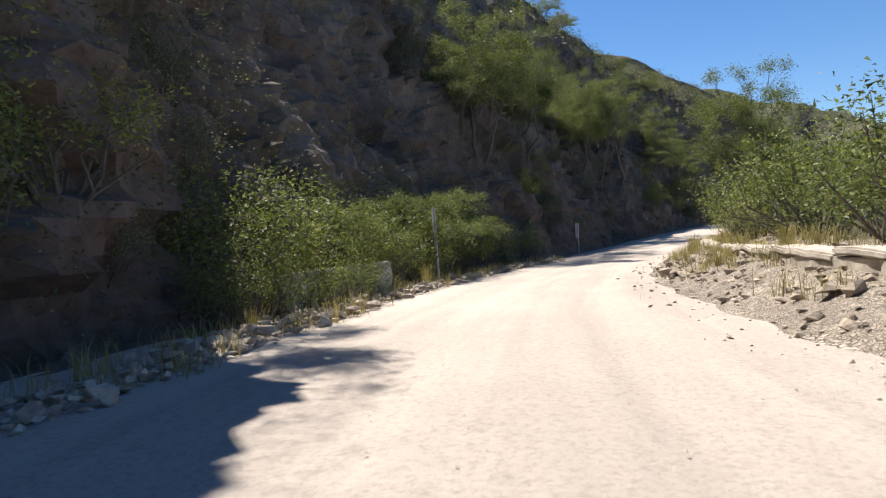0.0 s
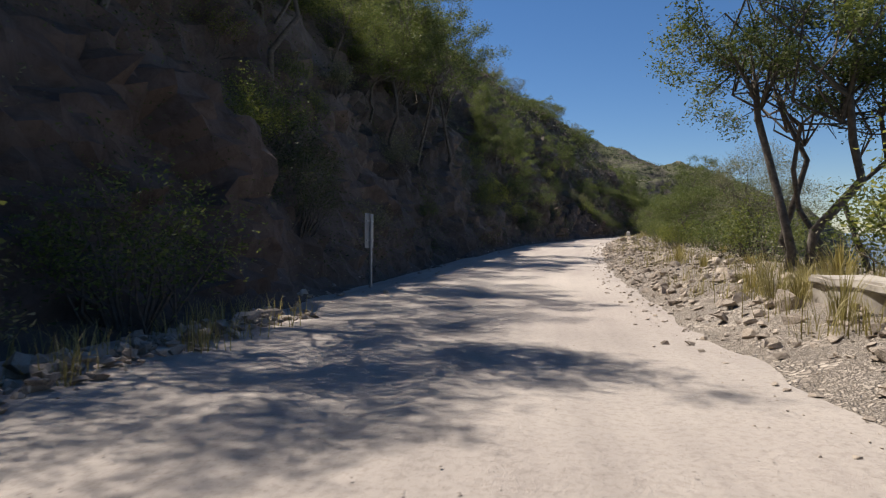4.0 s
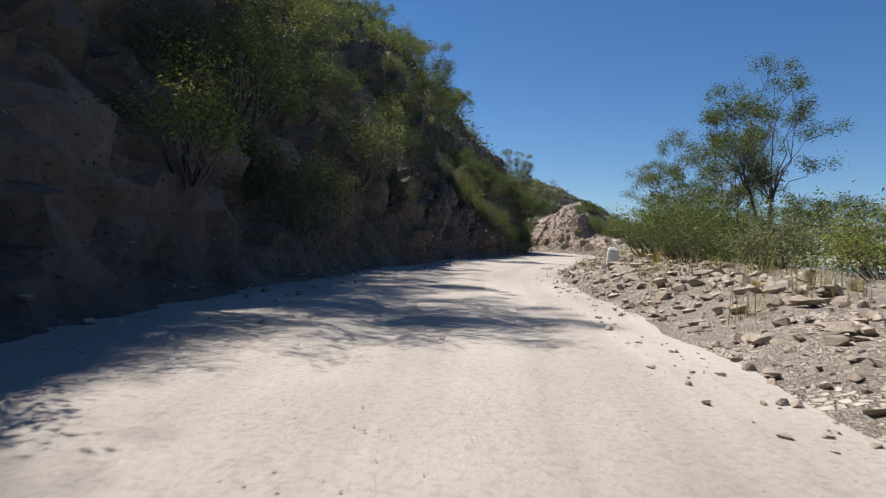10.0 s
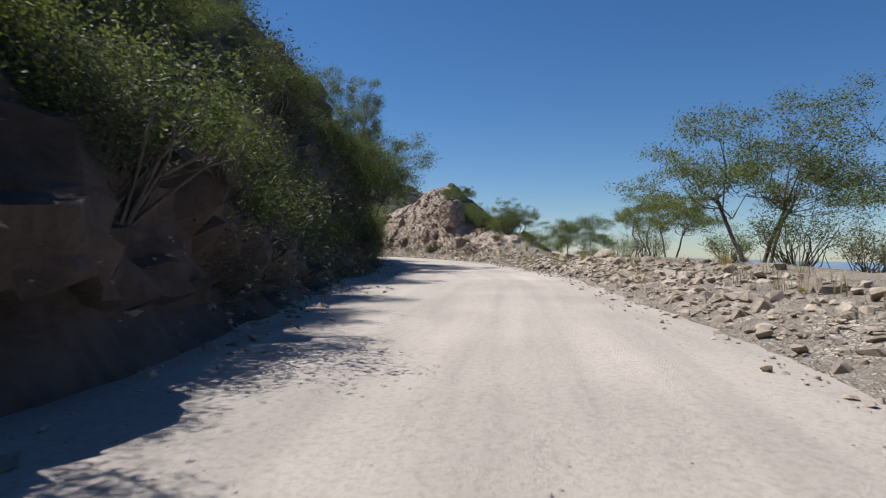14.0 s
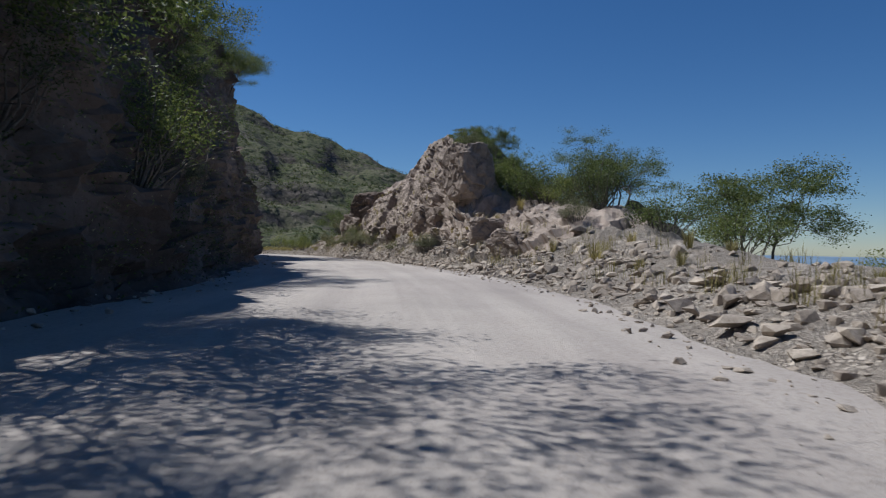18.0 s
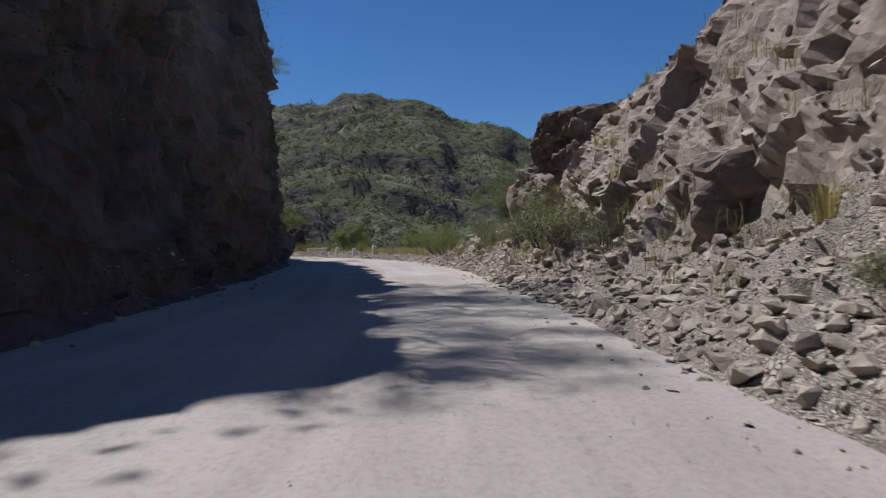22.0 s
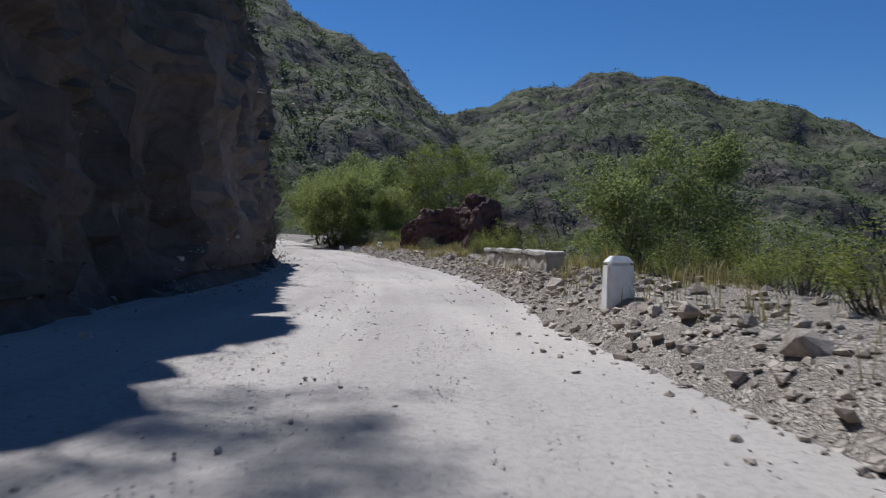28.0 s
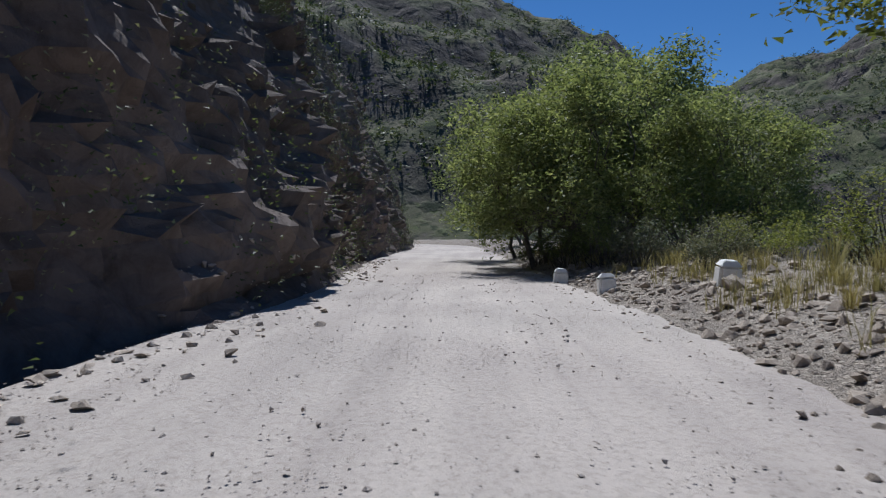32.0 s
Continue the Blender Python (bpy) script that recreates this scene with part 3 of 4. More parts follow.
def bush(rs, high, wide, leaf, per, leafsize, twigs, name="shrub", bark=None):
    root = new(name)
    v, f, tips = [], [], []
    for k in range(twigs):
        g, rad = rs.uniform(0, 2 * math.pi), wide * 0.5 * math.sqrt(rs.uniform(0.02, 1))
        tip = np.array([math.cos(g) * rad, math.sin(g) * rad, high * (0.25 + 0.72 * rs.uniform(0.2, 1) * (1 - 0.6 * (rad / wide * 2) ** 2))])
        limb(v, f, bent((tip[0] * 0.12, tip[1] * 0.12, -0.25), tip, rs, 0.05 * wide, 4), 0.011 * high + 0.004, 0.004, 4)
        tips += [tip, tip * np.array([0.8, 0.8, 0.75])]
    piece("stem", mesh_of("stem", v, f, bark or M_BARK, True), root)
    if per:
        lv, lf = leaves(tips, per, (wide * 0.062, wide * 0.062, high * 0.062), leafsize, rs)
        piece("foliage", mesh_of("foliage", lv, lf, leaf), root)
    return root


def tuft(rs, high, wide, blades, name="grass_tuft"):
    v, f = [], []
    for _ in range(blades):
        g, r = rs.uniform(0, 2 * math.pi), wide * 0.22 * math.sqrt(rs.uniform(0, 1))
        lean = wide * 0.5 * rs.uniform(0.2, 1)
        h = high * rs.uniform(0.55, 1)
        b = np.array([math.cos(g) * r, math.sin(g) * r, -0.05])
        m_, t = b + [math.cos(g) * lean * 0.35, math.sin(g) * lean * 0.35, h * 0.65], b + [math.cos(g) * lean, math.sin(g) * lean, h]
        w = np.array([-math.sin(g), math.cos(g), 0]) * 0.007
        k = len(v)
        v += [b - w, b + w, m_ + w * 0.8, m_ - w * 0.8, t]
        f += [(k, k + 1, k + 2, k + 3), (k + 3, k + 2, k + 4)]
    return mesh_of(name, [tuple(p) for p in v], f, M_GRASS)


r_ = np.random.default_rng
SHRUBS = {
    "dark": [bush(r_(11), 2.2, 2.6, M_LEAF_DARK, 63, 0.036, 34), bush(r_(12), 1.7, 2.4, M_LEAF_DARK, 63, 0.036, 30), bush(r_(13), 3.0, 2.8, M_LEAF_DARK, 66, 0.038, 36)],
    "green": [bush(r_(14), 2.4, 2.8, M_LEAF, 68, 0.038, 34), bush(r_(15), 1.8, 2.4, M_LEAF, 63, 0.036, 30)],
    "bright": [bush(r_(16), 2.2, 2.4, M_LEAF_BRIGHT, 63, 0.038, 32), bush(r_(17), 1.5, 2.6, M_LEAF_BRIGHT, 63, 0.036, 32)],
    "pale": [bush(r_(18), 1.6, 1.9, M_LEAF_PALE, 61, 0.035, 34), bush(r_(19), 2.2, 2.0, M_LEAF_PALE, 58, 0.035, 34)],
    "bare": [bush(r_(20), 2.4, 2.8, M_LEAF_PALE, 4, 0.026, 70, "dry_shrub", M_DRYWOOD)],
}
TREES = {
    "tall": [tree(r_(31), 10.0, 4.6, 2, M_LEAF, 210, 0.05, 30, 0.8, 0.36, girth=0.011), tree(r_(32), 9.0, 5.0, 3, M_LEAF, 200, 0.05, 32, 0.7, 0.36, girth=0.011)],
    "spread": [tree(r_(33), 6.0, 6.4, 3, M_LEAF, 230, 0.05, 40, 0.5, 0.34), tree(r_(34), 5.0, 5.0, 2, M_LEAF, 220, 0.046, 34, 0.55, 0.34)],
    "grey": [tree(r_(35), 6.0, 5.0, 3, M_LEAF_PALE, 97, 0.041, 36, 0.9, 0.3)],
    "dense": [tree(r_(36), 7.0, 6.0, 4, M_LEAF_SOFT, 148, 0.084, 52, 1.0, 0.14), tree(r_(37), 8.0, 6.0, 3, M_LEAF_BRIGHT, 148, 0.078, 40, 0.8, 0.26)],
    "dead": [tree(r_(38), 4.0, 4.6, 3, M_LEAF_PALE, 0, 0.030, 40, 0.8, 0.2, M_DRYWOOD, "dead_tree")],
}
LABELS = {
    "dark": ("dark green scrub bush rooted on the rocky slope", "bush"), "green": ("green thorny acacia bush by the road", "bush"),
    "bright": ("bright yellow-green sunlit bush on the slope", "bush"), "pale": ("pale grey-green dusty shrub on stony ground", "bush"), "bare": ("leafless grey dry shrub with tangled twigs", "bush"),
    "tall": ("tall slender acacia tree with feathery green crown", "tree"), "spread": ("spreading open-crowned acacia tree on the verge", "tree"), "grey": ("grey-green sparse tree with dusty foliage", "tree"),
    "dense": ("dense leafy green tree with several trunks", "tree"), "dead": ("dead leafless tree with twisted dark branches", "tree"),
}
for book in (SHRUBS, TREES):
    for kind, obs in book.items():
        for ob in obs:
            tagged(ob, LABELS[kind][0], LABELS[kind][1], "roadside trees" if book is TREES else "scrub bushes")
USED = set()


def grow(kind, place, scale=1.0, turn=0.0, pick=0):
    obs = SHRUBS.get(kind) or TREES[kind]
    ob = obs[pick % len(obs)]
    m = Matrix.LocRotScale(place, Euler((0, 0, turn)), None)
    if ob.name not in USED:
        USED.add(ob.name)
        ob.matrix_basis = m @ Matrix.Scale(scale, 4)
        made = ob
    else:
        made = copy_thing(ob, m)
        made.matrix_basis = m @ Matrix.Scale(scale, 4)
    return made


def tree_of(ob):
    me = ob.data
    co = np.empty(len(me.vertices) * 3)
    me.vertices.foreach_get("co", co)
    return BVHTree.FromPolygons(co.reshape(-1, 3).tolist(), [tuple(p.vertices) for p in me.polygons])


CLIFF_TREE, GROUND_TREES = tree_of(cliff), [tree_of(ob) for ob in (*banks, road)]


def drop(s, u, top=60.0):
    """The surface under a place: straight down onto cliff, verge or road."""
    p = spot(s, u, top)
    best = None
    for bvh in ((CLIFF_TREE, GROUND_TREES[3]) if u < LEFT(s, 1) + 3 else GROUND_TREES):
        at, *_ = bvh.ray_cast(p, Vector((0, 0, -1)))
        if at and (best is None or at.z > best.z):
            best = at
    return best or spot(s, u, 0)


def on_cliff(s, frac, sink=0.15):
    """A place on the cliff face, at a part of its steep height."""
    (_, _), (a, b), (c, d) = left_profile(s)[:3]
    u, h = a + (c - a) * frac, b + (d - b) * frac
    c0, d0 = line_at(s)
    start = spot(s, u + 7.0, h)
    at, *_ = CLIFF_TREE.ray_cast(start, Vector((-d0[1], d0[0], 0)))
    return (at + Vector((-d0[1], d0[0], 0)) * sink) if at else spot(s, u, h)


def up_cliff(s, h, sink=0.15):
    """A place on the cliff face, h metres above its foot."""
    return on_cliff(s, h / LEFT(s, 3), sink)


# Trees and bushes on the valley side: kind, s, u, scale, which
RIGHT_TREES = """
tall 40 5.6 1.0 0
tall 41 6.6 .9 1
spread 60 7.6 .68 0
grey 51 8.2 .72 0
grey 55 9.5 .78 0
spread 73 9.2 .85 1
tall 99 7.0 .62 1
tall 97 9.9 .86 0
spread 92 11 .7 1
tall 106 10 .85 0
spread 126 7.8 .88 0
spread 132.5 7.2 .6 1
dead 114 7.2 1.0 0
spread 120 11 .8 0
tall 141 9 .55 1
spread 167 16 1.2 1
spread 171 11.5 .7 0
spread 176 11 .75 1
spread 181 7.2 .36 1
grey 179.5 6.8 .3 0
spread 179 8.4 .7 1
spread 184 10 .6 1
spread 218 9 .8 0
dense 263 12 .62 1
dense 259 9.5 .5 0
dense 278 7.9 .95 1
dense 250.8 5.7 .52 0
dense 291 4.6 1.0 0
dense 294 3.3 1.05 0
dense 297 5.6 1.25 0
dense 303 3.4 1.1 0
dense 289 7.4 .7 0
dense 320 5 .9 1
dense 300 8 1.2 0
"""
for row in RIGHT_TREES.strip().splitlines():
    kind, s, u, k, w = row.split()
    s, u = float(s), float(u)
    grow(kind, drop(s, u) - Vector((0, 0, 0.15)), float(k), rng.uniform(0, 6.28), int(w))
RIGHT_BUSHES = """
green 8 7 1.5
green 11 6.3 1.5
green 15 7 1.6
green 19 6.4 1.5
green 24 6.0 1.5
bright 27 7 1.5
pale 22 5.2 .8
green 29 6.0 1.5
bright 33 5.6 1.3
green 36 6.4 1.4
bright 45 6.6 1.0
green 48 6.8 1.1
green 54 7.4 1.2
bright 58 6.4 .9
bright 62 6.6 1.2
green 66 7.4 1.1
green 70 7.8 1.2
green 76 6.6 1.0
bright 80 6.8 1.0
pale 84 6.6 .9
green 88 5.8 .9
green 91 6.2 1.1
green 95 6.2 1.5
green 96.5 6.0 1.3
green 93 7.4 1.2
green 90 7.6 1.1
bright 156 11.5 1.0
bright 99 7.2 .9
green 103 8.2 1.0
pale 108 8.6 1.0
bare 112 7.6 1.0
bare 116 8.4 1.2
pale 119 7.4 .8
green 123 7.6 .9
green 129 8.2 .9
pale 136 7.6 .9
green 144 9 .8
pale 152 10 1.0
green 160 10 1.1
green 165 10.5 1.3
dark 168 9 1.2
pale 166 7.4 .7
green 186 8.6 .7
green 178 8.5 1.2
green 176 8.8 1.4
green 174 9.2 1.4
bright 171.5 9.6 1.3
green 169 9.5 1.3
green 179.5 6.9 .8
pale 196.2 3.8 .95
pale 198 3.9 .9
pale 200.5 4.0 .8
pale 194.5 4.4 .7
pale 177 3.7 .7
green 199.5 4.2 .8
pale 184 3.3 .5
pale 203 4.1 .5
pale 204.6 4.4 .55
pale 206.4 4.3 .55
green 205.6 5.0 .45
pale 209.5 4.6 .6
pale 208 4.2 .45
bright 218 4.2 .75
bright 221 4.4 .8
pale 215 6 1.0
pale 212 6.6 1.0
green 224 6.0 1.0
bright 231 5.8 1.1
pale 228 6.6 .9
bright 246 5.4 .6
bright 242.6 4.5 .5
bright 244.2 4.6 .5
bright 247 4.3 .42
green 249 5.4 .7
bright 248 6.4 .7
green 252 7.5 1.0
green 258 8 1.0
bright 263 5.6 .8
bright 261 6.4 .8
bright 266 5.6 .6
pale 271 4.6 .6
green 277 6 .8
pale 283 4.8 .8
green 287 6 1.1
green 293 4.6 .7
green 288 3.9 .8
green 290 3.2 .75
pale 286 4.2 .7
green 295 2.9 .8
bright 284 6.2 .8
bright 281 6.8 .8
"""
for row in RIGHT_BUSHES.strip().splitlines():
    kind, s, u, k = row.split()
    grow(kind, drop(float(s), float(u)) - Vector((0, 0, 0.1)), float(k), rng.uniform(0, 6.28), int(rng.integers(0, 3)))

# scrub on the cliff: how thick, along the road
COVER = table("""
-35 .7
10 1
30 .9
60 .95
90 1
120 1
140 1
155 .7
170 .25
200 .15
230 .1
255 .06
275 .25
300 .5
400 .6
""")
for k in range(240):
    s = rng.uniform(-12, 300) if k < 130 else rng.uniform(30, 155)
    if rng.uniform() > COVER(s, 1):
        continue
    frac = rng.uniform(0.0, 1.0) ** 1.15
    if 99 < s < 110 and frac < 0.22:
        continue
    kind = rng.choice(["dark", "dark", "dark", "green", "pale", "pale", "bright"], p=None)
    grow(str(kind), on_cliff(s, 0.03 + frac), rng.uniform(0.55, 1.05), rng.uniform(0, 6.28), int(rng.integers(0, 3)))
# bushes at known heights on the cliff side
for kind, s, h, k in (("bright", 73.5, 2.6, 1.25), ("bright", 74.5, 3.6, 1.1), ("bright", 76, 5.5, 1.2), ("bright", 80, 1.8, 1.1), ("pale", 84, 2.2, 1.1), ("pale", 88, 1.8, 1.1), ("green", 91, 2.8, 1.3),
                      ("green", 86, 3.6, 1.4), ("green", 83, 3.3, 1.3), ("pale", 94, 3.0, 1.0), ("bright", 108.5, 2.9, 1.0), ("bright", 111, 2.2, 1.0), ("pale", 107, 4.4, 1.2), ("pale", 109.5, 4.2, 1.0),
                      ("green", 104, 5.0, 1.1), ("dark", 114.5, 3.8, 1.1), ("green", 43, 3.6, 1.1), ("bright", 43.5, 4.3, 0.8), ("green", 158, 2.1, 1.3), ("green", 160.5, 3.2, 1.2), ("green", 165, 3.6, 1.4), ("green", 164, 5.0, 1.2), ("pale", 163, 2.4, 1.1),
                      ("green", 13, 0.3, 1.3), ("green", 17, 0.6, 1.2), ("green", 23, 0.7, 1.5), ("pale", 25, 1.2, 1.3), ("bright", 17, 0.0, 0.9), ("green", 6, 0.8, 1.3)):
    grow(kind, up_cliff(s, h), k, rng.uniform(0, 6.28), 0)
# trees rooted on the cliff face and hanging over the road
for s, h, k, kind in ((120, 5.6, 0.45, "spread"), (128, 5.0, 0.55, "spread"), (153, 3.3, 0.75, "tall"), (116, 4.3, 0.45, "spread"), (36.5, 4.5, 1.1, "tall"), (34.5, 7.0, 0.9, "spread"),
                      (44.5, 6.0, 1.0, "tall"), (46.5, 8.5, 0.9, "spread"), (64.5, 5.0, 1.15, "tall"), (60.5, 4.5, 1.1, "tall"), (58, 5.0, 1.05, "tall"), (83, 6.5, 0.85, "tall"),
                      (86.5, 5.0, 0.75, "tall"), (89, 6.0, 0.7, "spread"), (95, 7.0, 0.5, "tall"), (80.5, 5.5, 0.9, "spread"), (40, 9.0, 0.9, "spread"), (52, 8.0, 0.8, "spread"), (57, 7.0, 0.8, "spread"), (12.5, 5.5, 0.9, "tall"), (105.5, 5.2, 0.8, "tall"), (149.5, 1.8, 1.15, "spread"), (151.5, 3.4, 0.9, "spread"), (140, 3.5, 0.8, "spread"), (164.5, 6.0, 0.7, "spread"), (170.5, 7.0, 0.42, "spread"),
                      (146.5, 4.5, 0.8, "tall"), (194, 11.8, 0.75, "spread"), (198.5, 13, 0.85, "spread"), (203, 13.5, 0.8, "spread"), (235, 13.5, 0.7, "spread"), (249, 14, 0.5, "spread")):
    grow(kind, up_cliff(s, h, 0.3), k, rng.uniform(0, 6.28), 0)
for kind, s, u, k in (("spread", 25.0, -5.8, 0.75), ("spread", 22.0, -5.6, 0.7), ("spread", 16.5, -5.8, 0.6)):
    grow(kind, drop(s, u, 3.5) - Vector((0, 0, 0.15)), k, rng.uniform(0, 6.28), 1)
for kind, s, u, k in (("bright", 8, -6.2, 1.3), ("green", 11.5, -6.0, 1.4), ("bright", 13, -5.6, 1.1), ("bright", 16.5, -5.8, 1.3), ("green", 19.5, -5.6, 1.4), ("bright", 21, -5.3, 1.0), ("green", 22.5, -5.7, 1.5),
                      ("bright", 26.5, -5.6, 1.3), ("green", 28.5, -5.4, 1.2), ("pale", 30, -5.0, 0.9), ("green", 33.5, -5.3, 1.1), ("bright", 4, -6.2, 1.2), ("bright", 12.2, -4.6, 0.75), ("green", 14.0, -4.5, 0.7), ("bright", 15.6, -4.5, 0.6), ("green", 10.2, -4.8, 0.8)):
    grow(kind, drop(s, u, 2.5) - Vector((0, 0, 0.1)), k, rng.uniform(0, 6.28), 0)
# small trees along the brow, set back from the edge
for k in range(34):
    s = 20 + 4.2 * k + rng.uniform(-1.5, 1.5)
    foot, lean, high = (LEFT(s, q) for q in (1, 2, 3))
    grow("spread" if k % 3 else "grey", drop(s, foot - lean * high - 4.5 - 7 * rng.uniform(), 80) - Vector((0, 0, 0.2)), rng.uniform(0.45, 0.75), rng.uniform(0, 6.28), k)

# ---- loose stone ----


def stone_shape(rs, flat=0.7, points=11):
    bm = bmesh.new()
    for _ in range(points):
        v = rs.normal(0, 1, 3)
        v /= np.linalg.norm(v)
        bm.verts.new(v * np.array([1.0, 0.8, flat]) * rs.uniform(0.8, 1.05))
    hull = bmesh.ops.convex_hull(bm, input=bm.verts)
    bmesh.ops.delete(bm, geom=[g for g in hull["geom_interior"] if isinstance(g, bmesh.types.BMVert)], context="VERTS")
    me = bpy.data.meshes.new("rock")
    bm.to_mesh(me)
    bm.free()
    me.materials.append(M_STONE)
    return me


SHAPES = [stone_shape(r_(50 + k), (0.45, 0.6, 0.75)[k % 3], 9 + k % 5) for k in range(12)]
SHAPE_DATA = [(np.array([v.co[:] for v in me.vertices]), [tuple(p.vertices) for p in me.polygons]) for me in SHAPES]


def heap(name, spots, material, label, category, shapes=None):
    """Many small stones joined into one mesh: place, size, turn, shape."""
    verts, faces, base = [], [], 0
    for w0 in range(12):
        some = [q for q in spots if q[3] % 12 == w0]
        if not some:
            continue
        v, f = (shapes or SHAPE_DATA)[w0]
        p, k, t = np.array([tuple(q[0]) for q in some]), np.array([q[1] for q in some])[:, None], np.array([q[2] for q in some])[:, None]
        x, y, z = v[None, :, 0] * k, v[None, :, 1] * k, v[None, :, 2] * k
        c, d = np.cos(t), np.sin(t)
        verts.append(np.stack([x * c - y * d + p[:, :1], x * d + y * c + p[:, 1:2], z + p[:, 2:] + 0.15 * k], -1).reshape(-1, 3))
        faces += (np.array(f)[None] + (base + np.arange(len(some)) * len(v))[:, None, None]).reshape(-1, 3).tolist()
        base += len(v) * len(some)
    verts = np.concatenate(verts).tolist()
    return tagged(new(name, mesh_of(name, verts, faces, material)), label, category, "", "stuff")


def rough_size(lo, hi):
    return lo * (hi / lo) ** (rng.uniform() ** 2.2)


DENSE = table("""
-20 .5 1
20 .7 1
45 .9 1.1
75 1 1.2
100 .9 1.1
120 1 1.3
140 1 1.5
160 1 1.4
180 .8 1.2
200 .8 1.1
225 .8 .9
250 .8 .9
285 .9 .9
320 .5 .9
""")
spots = []
while len(spots) < 17000:
    s = rng.uniform(-12, 300)
    if rng.uniform() > DENSE(s, 1):
        continue
    e = RIGHT(s, 1)
    u = e - 1.1 + 5.0 * rng.beta(1.9, 2.6)
    size = rough_size(0.025, 0.15) * DENSE(s, 2) * (0.5 if u < e else 1.0)
    spots.append((drop(s, u, 14), size, rng.uniform(0, 6.28), int(rng.integers(0, 12))))
for _ in range(3800):
    s = rng.uniform(-12, 300)
    e = RIGHT(s, 1)
    u = e + 0.05 + 3.6 * rng.beta(1.3, 2.0)
    if rng.uniform() < DENSE(s, 1) * (1.0 if s < 225 else 0.6):
        spots.append((drop(s, u, 14), rough_size(0.07, 0.26) * DENSE(s, 2) * 0.9, rng.uniform(0, 6.28), int(rng.integers(0, 12))))
for _ in range(500):
    s = rng.uniform(249.5, 259.5)
    spots.append((drop(s, 2.6 + 0.75 * rng.uniform(), 2) + Vector((0, 0, 0.1 * rng.uniform())), rough_size(0.035, 0.1), rng.uniform(0, 6.28), int(rng.integers(0, 12))))
for _ in range(6500):
    s = rng.uniform(163, 216)
    u = RIGHT(s, 1) - 0.15 + (RIGHT(s, 2) + 0.5) * rng.beta(1.1, 1.3)
    spots.append((drop(s, u, 14), rough_size(0.025, 0.2), rng.uniform(0, 6.28), int(rng.integers(0, 12))))
for _ in range(3500):
    s = rng.uniform(224, 298)
    spots.append((drop(s, RIGHT(s, 1) - 0.2 + 2.0 * rng.beta(1.2, 1.5), 14), rough_size(0.03, 0.14), rng.uniform(0, 6.28), int(rng.integers(0, 12))))
heap("rubble", spots, M_STONE, "loose broken grey and tan stones along the verge", "rubble")
spots = []
while len(spots) < 4500:
    s = rng.uniform(-8, 305)
    if rng.uniform() > (0.9 if s < 32 or 96 < s < 135 or s > 250 else 0.3):
        continue
    f = LEFT(s, 1)
    u = f - 0.1 + 2.6 * rng.beta(1.2, 3.4)
    if s < 32:
        u = -4.9 + 1.7 * rng.beta(1.5, 2.2)
    spots.append((drop(s, u, 1.2), rough_size(0.02, 0.13), rng.uniform(0, 6.28), int(rng.integers(0, 12))))
for _ in range(1500):
    s = rng.uniform(0, 36)
    spots.append((drop(s, -4.55 + 1.2 * rng.beta(1.2, 1.8), 2) + Vector((0, 0, 0.12 * rng.uniform())), rough_size(0.06, 0.22), rng.uniform(0, 6.28), int(rng.integers(0, 12))))
heap("fallen_stone", spots, M_STONE, "small broken stones lying along the cliff foot", "rubble")
# pebbles on the road
M_PEBBLE = mat_rock("pebble", (0.6, 0.55, 0.5), (0.5, 0.45, 0.41), (0.36, 0.32, 0.29), 4.0)
OCT = (np.array([(1, 0, 0), (0, 0.8, 0), (-0.9, 0.1, 0), (0, -0.9, 0), (0.1, 0, 0.4), (0, 0, -0.5)], float), [(0, 1, 4), (1, 2, 4), (2, 3, 4), (3, 0, 4)])
spots = []
for _ in range(64000):
    s = rng.uniform(-2, 292) if rng.uniform() < 0.72 else rng.uniform(228, 292)
    a_, b_ = LEFT(s, 1), RIGHT(s, 1)
    u = a_ + (b_ - a_) * rng.uniform()
    if noise.noise(Vector((s * 0.25, u * 0.6, 4))) < -0.15 and rng.uniform() < 0.7:
        continue
    p = spot(s, u, 0.03 - 0.004 * u * u / 3)
    p.z += 0.025 * noise.noise(p * 0.45) + 0.005
    spots.append((p, rough_size(0.004, 0.017 if s < 230 else 0.02), rng.uniform(0, 6.28), 0))
while len(spots) < 65200:
    s = rng.uniform(240, 292)
    u = LEFT(s, 1) + 0.4 + 6.0 * rng.uniform()
    if noise.noise(Vector((s * 0.5, u * 0.9, 7))) < 0.1:
        continue
    p = spot(s, u, 0.03 - 0.004 * u * u / 3)
    p.z += 0.025 * noise.noise(p * 0.45) + 0.005
    spots.append((p, rough_size(0.007, 0.02), rng.uniform(0, 6.28), 0))
heap("pebble_scatter", spots, M_PEBBLE, "loose pebbles and gravel scattered over the road", "gravel", [OCT] * 12)
spots = []
while len(spots) < 3800:
    s = rng.uniform(224, 292)
    u = LEFT(s, 1) + 0.3 + 7.4 * rng.beta(1.2, 1.7)
    if noise.noise(Vector((s * 0.45, u * 0.8, 7))) < -0.05 and rng.uniform() < 0.85:
        continue
    p = spot(s, u, 0.03 - 0.004 * u * u / 3)
    p.z += 0.025 * noise.noise(p * 0.45)
    spots.append((p - Vector((0, 0, 0.006)), rough_size(0.01, 0.034), rng.uniform(0, 6.28), int(rng.integers(0, 12))))
heap("road_stone", spots, M_PEBBLE, "small broken stones lying loose on the gravel road", "gravel")

